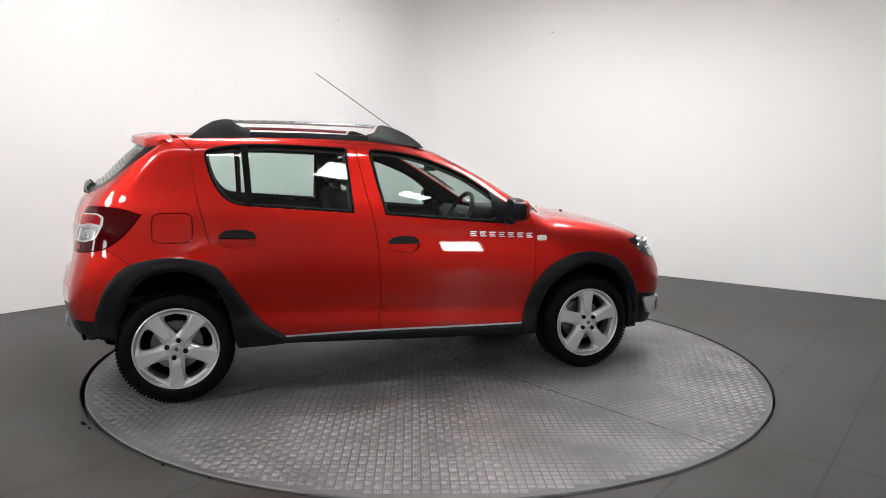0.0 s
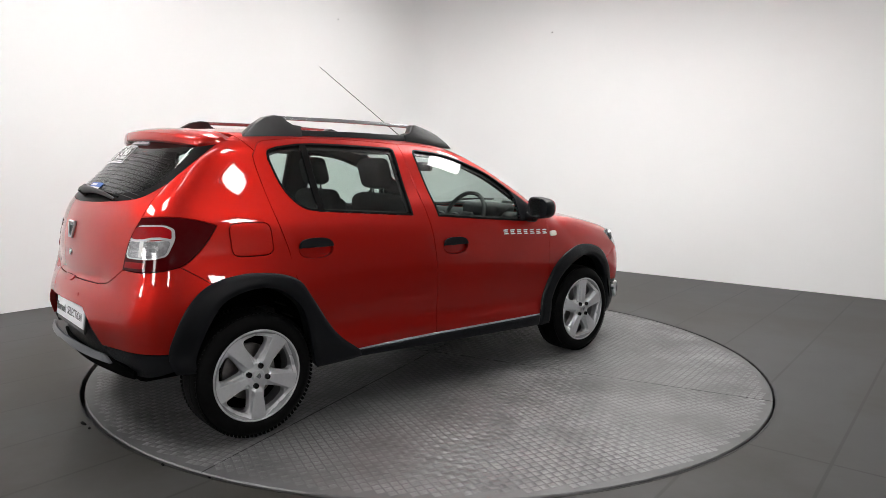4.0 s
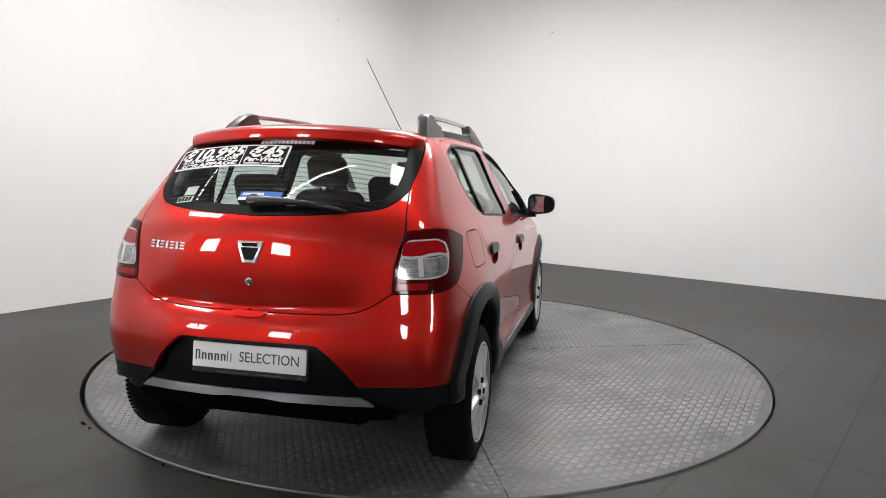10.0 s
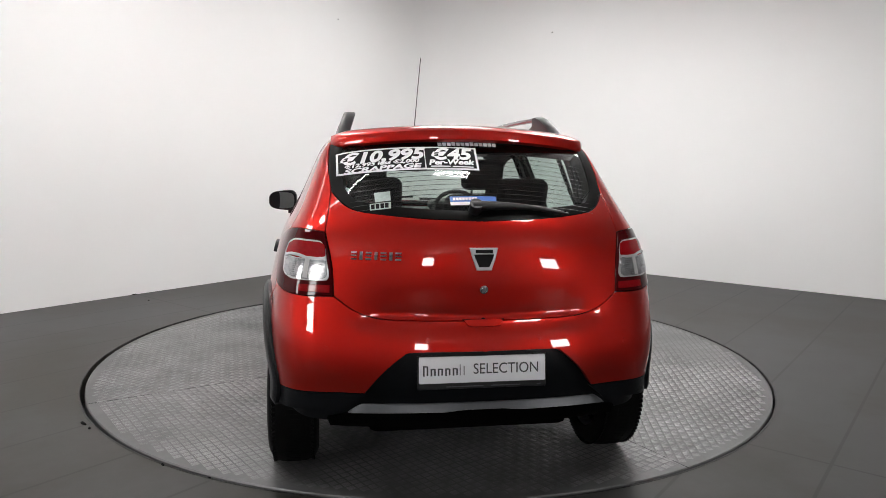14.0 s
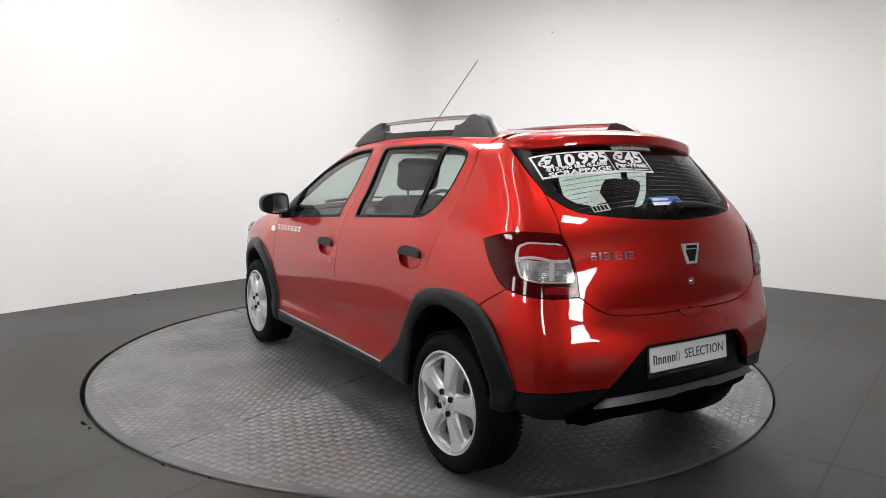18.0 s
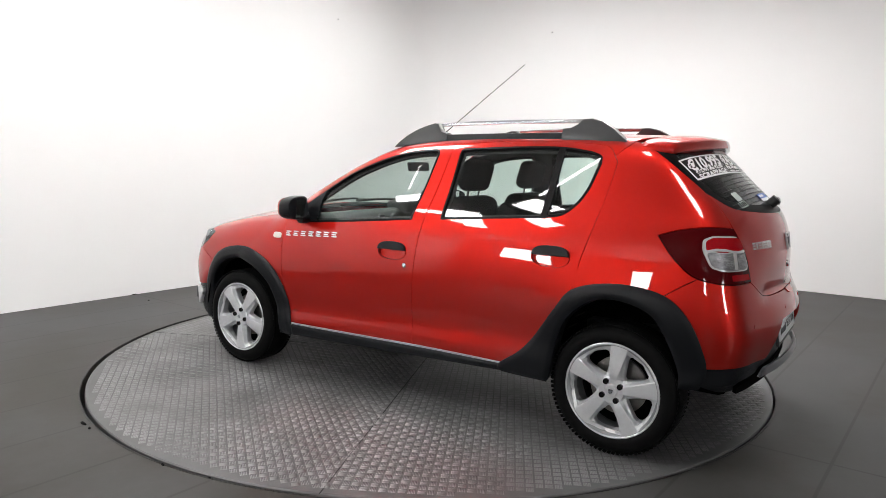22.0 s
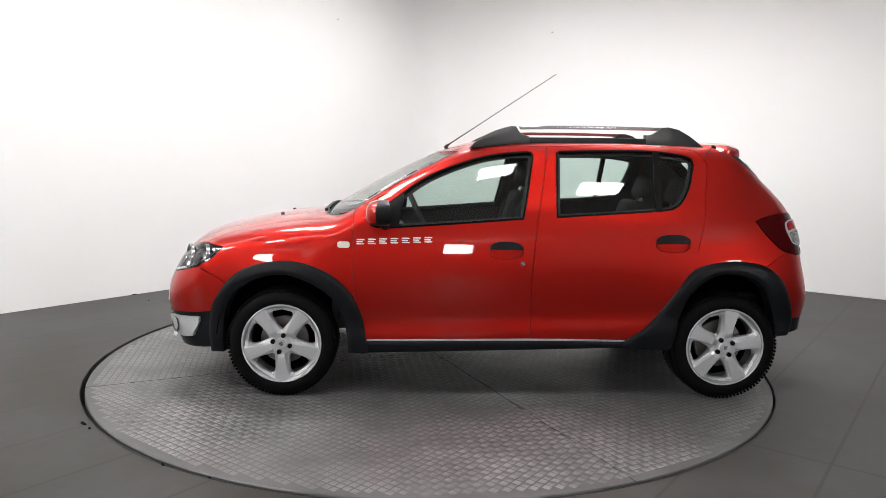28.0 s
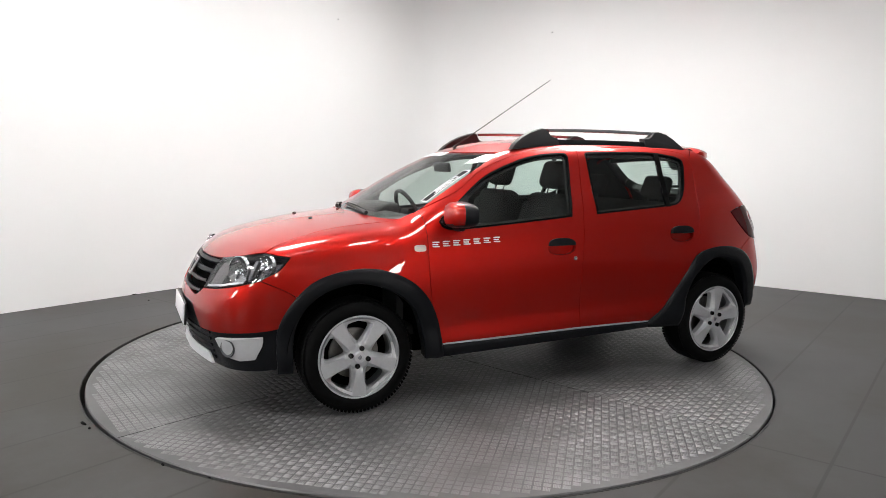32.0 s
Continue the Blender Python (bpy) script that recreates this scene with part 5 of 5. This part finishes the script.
# ---- door mirrors ----
def door_mirror(s):
    c, h = Vector((.715, .895 * s, 1.078)), Vector((.090, .100, .070))
    caps = {"cap": bmesh.new(), "rim": bmesh.new()}
    n, m = 28, 16
    def at(i, j):
        u, v = 2 * math.pi * i / n, math.pi * (j / m - .5)
        def sp(w, e):
            return math.copysign(abs(w) ** e, w)
        x = sp(math.cos(v), .62) * sp(math.cos(u), .8)
        y = sp(math.cos(v), .55) * sp(math.sin(u), .62)
        z = sp(math.sin(v), .68)
        x = max(x, -.42)
        return Vector((c.x + h.x * x - .10 * abs(y) * y * s * .18, c.y + h.y * y, c.z + h.z * z * (1 - .16 * y * s)))
    for i in range(n):
        for j in range(m):
            q = [at(i, j), at(i + 1, j), at(i + 1, j + 1), at(i, j + 1)]
            mid = sum(q, Vector()) / 4
            bm = caps["cap"] if mid.x > c.x + .022 and mid.z > c.z - .048 else caps["rim"]
            try:
                bm.faces.new([bm.verts.new(p) for p in q])
            except ValueError:
                pass
    ob = None
    for k, bm in caps.items():
        bmesh.ops.remove_doubles(bm, verts=bm.verts, dist=2e-4)
        if k == "rim":
            rim = part("mirror_rim", bm, PLASTIC, ob, angle=50)
        else:
            ob = part("door_mirror", bm, PAINT, car, "red door mirror in a black rim", angle=60)
    bm = bmesh.new()
    pts = [bm.verts.new((c.x - h.x * .42 - .0015, c.y + .080 * math.copysign(abs(math.cos(a)) ** .6, math.cos(a)), c.z + .058 * math.copysign(abs(math.sin(a)) ** .6, math.sin(a)))) for a in (2 * math.pi * k / 28 for k in range(28))]
    bm.faces.new(pts)
    part("mirror_glass", bm, CHROME, ob, "mirror glass")
    part("mirror_arm", tube([(.70, .86 * s, 1.012), (.705, .80 * s, 1.012), (.715, .755 * s, 1.02)], [.028, .032, .036], 12), PLASTIC, ob, angle=50)


door_mirror(1)
door_mirror(-1)


# ---- wipers ----
def lifted(p, d, off):
    q = onto(np.array([p], float), d)[0]
    return Vector(q + slope(q[None])[0] * off)


back = (-.75, 0, .66)
pts = [lifted((-1.80, .035 - .4 * k / 10, 1.178 + .012 * math.sin(k / 10 * 3)), back, .028 - .012 * k / 10) for k in range(11)]
wiper = part("rear_wiper", tube(pts, [.018, .020, .018, .016, .014, .012, .011, .010, .009, .008, .006], 10), TRIM, car, "black rear wiper", angle=50)
part("wiper_pivot", tube([lifted((-1.80, .02, 1.182), back, -.01), lifted((-1.80, .02, 1.182), back, .04)], .026, 14), TRIM, wiper, angle=40)
part("wiper_blade", tube([lifted((-1.79, .0 - .36 * k / 8, 1.196), back, .010) for k in range(9)], .006, 6), RUBBER, wiper)
up = (.5, 0, .87)
for a, b in (((1.10, .36, 1.06), (1.075, -.10, 1.075)), ((1.12, -.16, 1.06), (.985, -.60, 1.075))):
    run = [lifted(tuple(np.array(a) + (np.array(b) - np.array(a)) * k / 8), up, .011) for k in range(9)]
    w = part("front_wiper", tube(run, [.012, .012, .010, .009, .008, .007, .007, .006, .005], 8), TRIM, car, "black front wiper", angle=50)
    part("wiper_blade", tube([p + Vector((-.018, 0, .0)) for p in run[1:]], .007, 6), RUBBER, w)
both("cowl", loop([(1.155, 0, 1.05), (1.13, .3, 1.05), (1.07, .5, 1.05), (.985, .64, 1.05)], [(.985, .64, 1.05), (.93, .64, 1.08)], [(.93, .64, 1.08), (1.03, .5, 1.07), (1.075, .3, 1.07), (1.105, 0, 1.07)], [(1.105, 0, 1.07), (1.155, 0, 1.05)]), (.3, 0, .95), TRIM, car, "black wiper cowl", off=-.012)

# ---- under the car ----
# real underside parts, coloured near-black so they read as deep shade
part("underbody", box((1.86, 1.36, .12), (0, 0, .325), .03), DEEP_SHADE, car)
part("fuel_tank", box((.40, .86, .17), (-1.52, 0, .335), .04), DEEP_SHADE, car)
part("engine_bay", box((.80, 1.0, .52), (1.53, 0, .54), .04), DEEP_SHADE, car)
part("front_floor", box((.36, 1.10, .06), (1.75, 0, .28), .02), DEEP_SHADE, car)
part("axle_beam", box((.10, 1.30, .10), (-1.27, 0, .30), .03), DEEP_SHADE, car)
for x in (HUB_X, -HUB_X):
    for s in (1, -1):
        bm = bmesh.new()
        rows = []
        for k in range(25):
            a = math.pi * (.03 + ((.94 if x > 0 else .885) * k / 24))
            rows.append([bm.verts.new((x + .385 * math.cos(a), y * s, HUB_Z + .425 * math.sin(a))) for y in (.46, .80)])
        for a, b in zip(rows, rows[1:]):
            bm.faces.new((a[0], a[1], b[1], b[0]))
        bm.faces.new([r[0] for r in rows])
        part("wheel_arch_liner", bm, DEEP_SHADE, car)

# ---- cabin ----
def cushion(name, size, at, turn, mat, parent, soft=.05, label=""):
    bm = box(size, (0, 0, 0), soft, 4)
    ob = part(name, bm, mat, parent, label, angle=60)
    ob.matrix_basis = Matrix.Translation(at) @ turn
    return ob


def seat(x, y, wide=.48):
    tilt = Matrix.Rotation(radians(-17), 4, "Y")
    base = cushion("seat", (.50, wide, .16), (x, y, .60), Matrix.Rotation(radians(-6), 4, "Y"), FABRIC, car, .055, "charcoal fabric seat")
    b = cushion("backrest", (.14, wide - .02, .60), (x - .30, y, .88), tilt, FABRIC, base, .06)
    for q in (.14, -.14):
        cushion("bolster", (.16, .10, .50), (x - .285, y + q * 1.35, .86), tilt, FABRIC, base, .045)
    cushion("headrest", (.10, .26, .19), (x - .395, y, 1.295), tilt, FABRIC, base, .045)
    for q in (.06, -.06):
        part("headrest_post", tube([(x - .36, y + q, 1.12), (x - .39, y + q, 1.25)], .007, 8), CHROME, base)
    for child in base.children:
        child.matrix_parent_inverse = base.matrix_basis.inverted()


seat(.145, .36)
seat(.145, -.36)
bench = cushion("rear_bench", (.50, 1.26, .16), (-.72, 0, .60), Matrix.Rotation(radians(-8), 4, "Y"), FABRIC, car, .05, "charcoal rear bench")
rest = cushion("backrest", (.14, 1.28, .56), (-1.02, 0, .84), Matrix.Rotation(radians(-20), 4, "Y"), FABRIC, car, .05)
for y in (.36, -.36):
    cushion("headrest", (.09, .25, .17), (-1.14, y, 1.21), Matrix.Rotation(radians(-18), 4, "Y"), FABRIC, car, .04)
    for q in (.06, -.06):
        part("headrest_post", tube([(-1.11, y + q, 1.08), (-1.13, y + q, 1.17)], .006, 8), CHROME, car)
part("parcel_shelf", box((.58, 1.14, .02), (-1.47, 0, 1.035), .006), CABIN, car)
part("boot_floor", box((.75, 1.1, .05), (-1.42, 0, .55), .01), CABIN, car)
part("cabin_floor", box((2.1, 1.36, .06), (-.05, 0, .40), .01), CABIN, car)
part("firewall", box((.05, 1.36, .55), (1.0, 0, .68), .01), CABIN, car)
dash = cushion("dashboard", (.34, 1.36, .30), (.86, 0, .87), Matrix.Rotation(radians(8), 4, "Y"), CABIN, car, .07, "dark moulded dashboard")
hood_bm = box((.20, .36, .09), (.76, -.36, 1.04), .035, 4)
part("instrument_hood", hood_bm, CABIN, car, angle=60)
part("centre_stack", box((.16, .26, .36), (.70, 0, .78), .03, 3), CABIN, car, angle=50)
for y in (.55, -.55, .08, -.08):
    v = part("air_vent", lathe([(.0001, 0), (.035, 0), (.042, .006), (.046, 0), (.046, -.02)], 24, "X"), TRIM, car, angle=40)
    v.matrix_basis = pose(.685, y, .955) @ Matrix.Rotation(math.pi, 4, "Z")
bm = bmesh.new()
rw = []
for k in range(40):
    a = 2 * math.pi * k / 40
    rw.append([bm.verts.new(((.185 + .015 * math.cos(b)) * math.cos(a), (.185 + .015 * math.cos(b)) * math.sin(a), .015 * math.sin(b))) for b in (2 * math.pi * j / 8 for j in range(8))])
for k in range(40):
    for j in range(8):
        bm.faces.new((rw[k][j], rw[(k + 1) % 40][j], rw[(k + 1) % 40][(j + 1) % 8], rw[k][(j + 1) % 8]))
box((.12, .10, .04), (0, 0, -.02), .02, bm=bm)
box((.34, .03, .015), (0, 0, -.015), bm=bm)
box((.03, .17, .015), (0, -.09, -.015), bm=bm)
steer = part("steering_wheel", bm, CABIN, car, "black three-spoke steering wheel", angle=50)
steer.matrix_basis = Matrix.Translation((.52, -.36, .99)) @ Matrix.Rotation(radians(90), 4, "Z") @ Matrix.Rotation(radians(-65), 4, "X") @ Matrix.Rotation(math.pi, 4, "Z")
cushion("inner_mirror", (.03, .23, .065), (.43, 0, 1.335), Matrix.Rotation(radians(12), 4, "Y"), TRIM, car, .014, "black inner rear-view mirror")
both("headliner", loop([(.36, 0, 1.44), (.33, .25, 1.44), (.25, .49, 1.43)], gutter, [(-1.26, .538, 1.49), (-1.32, .4, 1.51), (-1.36, 0, 1.52)], [(-1.36, 0, 1.52), (.36, 0, 1.44)]), (0, 0, 1), LINER, car, off=-.035, rims=False, step=.08)
both("tailgate_lining", loop([(-1.90, 0, .80), (-1.80, .54, .87)], [(-1.80, .54, .87), (-1.73, .58, 1.09)], [(-1.73, .58, 1.09), (-1.66, .54, 1.20), (-1.745, .43, 1.160), (-1.83, 0, 1.135)], [(-1.83, 0, 1.135), (-1.90, 0, .80)]), (-.93, .2, .3), CABIN, car, off=-.04, rims=False, step=.08)


# ---- stickers ----
def letters_on(name, text, size, mat, parent, c, right, upward, d, off, shear=0., squeeze=1.):
    """Lettering laid on the form round the place c."""
    ob = letters(name, text, size, mat, parent, Matrix(), "", shear, 0., squeeze, .040)
    me = ob.data
    v = np.empty(len(me.vertices) * 3)
    me.vertices.foreach_get("co", v)
    v = v.reshape(-1, 3)
    r, u = np.array(right, float), np.array(upward, float)
    p = onto(np.array(c) + v[:, :1] * r / np.linalg.norm(r) + v[:, 1:2] * u / np.linalg.norm(u), d)
    p = p + slope(p) * off
    me.vertices.foreach_set("co", p.ravel())
    me.update()
    return ob


def glass_bar(name, y0, y1, v0, v1, mat, off, tilt=0., parent=rear_window):
    """A strip on the rear glass from y0 to y1, v0 to v1 metres down from its top edge."""
    def at(y, v):
        k = v + tilt * (y - y0)
        return (-1.50 - .707 * k, y, 1.475 - .707 * k)
    return rect_on(name, [at(y0, v1), at(y1, v1), at(y1, v0), at(y0, v0)], back, mat, parent, off, .0004, step=.03)


T = -.053
glass_bar("sticker", .552, -.028, .041, .171, WHITE, .0006, T)
glass_bar("sticker_field", .543, .193, .050, .162, INK, .0014, T)
glass_bar("sticker_field", .187, -.019, .0693, .1813, INK, .0014, T)
slant = (0, -1, -.0355)
rise = (.707, 0, .707)


def on_glass(y, v):
    k = v + T * (y - .552)
    return (-1.50 - .707 * k, y, 1.475 - .707 * k)


letters_on("price", "€10,995", .084, WHITE, rear_window, on_glass(.368, .088), slant, rise, back, .0022, .25, 1.2)
letters_on("sticker_line", "€12,995 less €2,000", .027, WHITE, rear_window, on_glass(.368, .126), slant, rise, back, .0022, .2, 1.35)
letters_on("sticker_line", "SCRAPPAGE", .033, WHITE, rear_window, on_glass(.368, .154), slant, rise, back, .0022, .2, 1.75)
letters_on("price", "€45", .086, WHITE, rear_window, on_glass(.082, .088), slant, rise, back, .0022, .2, 1.15)
letters_on("sticker_line", "Per-Week", .040, WHITE, rear_window, on_glass(.085, .132), slant, rise, back, .0022, .2, 1.1)
glass_bar("sticker_bar", .17, .09, .173, .178, WHITE, .0022, T)
glass_bar("sticker_bar", .08, -.005, .178, .183, WHITE, .0022, T)
for k in range(13):
    y = .128 - k * .0196
    glass_bar("sticker_bar", y, y - .0145, .031 if k in (3, 7) else .037, .058, WHITE, .0012)
glass_bar("dealer_label", .112, -.075, .345, .374, BLUE, .0010)
glass_bar("dealer_label", .112, -.075, .375, .392, WHITE, .0010)
for k in range(8):
    glass_bar("label_bar", .10 - k * .0125, .0915 - k * .0125, .352, .366, WHITE, .0018)
glass_bar("window_sticker", .405, .345, .295, .345, PALE, .0010)
glass_bar("window_sticker", .425, .345, .352, .385, PALE, .0010)
for k in range(4):
    glass_bar("label_bar", .42 - k * .018, .408 - k * .018, .356, .380, INK, .0016)
for k in range(11):
    glass_bar("heater_wire", .50, -.50, .12 + k * .026, .1204 + k * .026, TRIM, .0003)
for k in range(9):
    y = .06 - k * .036
    rect_on("screen_bar", [(.46, y, 1.40), (.46, y - .026, 1.40), (.40, y - .026, 1.43), (.40, y, 1.43)], up, WHITE, windscreen, .001, .0004)
rect_on("sticker", [(.815, .628, 1.125), (.50, .572, 1.31), (.515, .526, 1.31), (.83, .580, 1.125)], up, WHITE, windscreen, .0006, .0004)
rect_on("sticker_field", [(.806, .620, 1.13), (.51, .567, 1.305), (.522, .533, 1.305), (.82, .587, 1.13)], up, INK, windscreen, .0014, .0004)
letters_on("sticker_word", "DIESEL", .040, WHITE, windscreen, (.663, .577, 1.22), (.83, .13, -.50), (.13, -.99, 0), up, .0022, 0, 1.7)


# ---- what moves ----
def motions():
    table, body = [], []
    for k in range(65):
        t = k / 2
        a = turn_at(t)
        m = Matrix.Rotation(radians(a), 4, "Z")
        table.append((t, m))
        body.append((t, m @ pose(CAR_AT[0], CAR_AT[1], 0)))
    walk(turntable, table)
    walk(car, body)


motions()
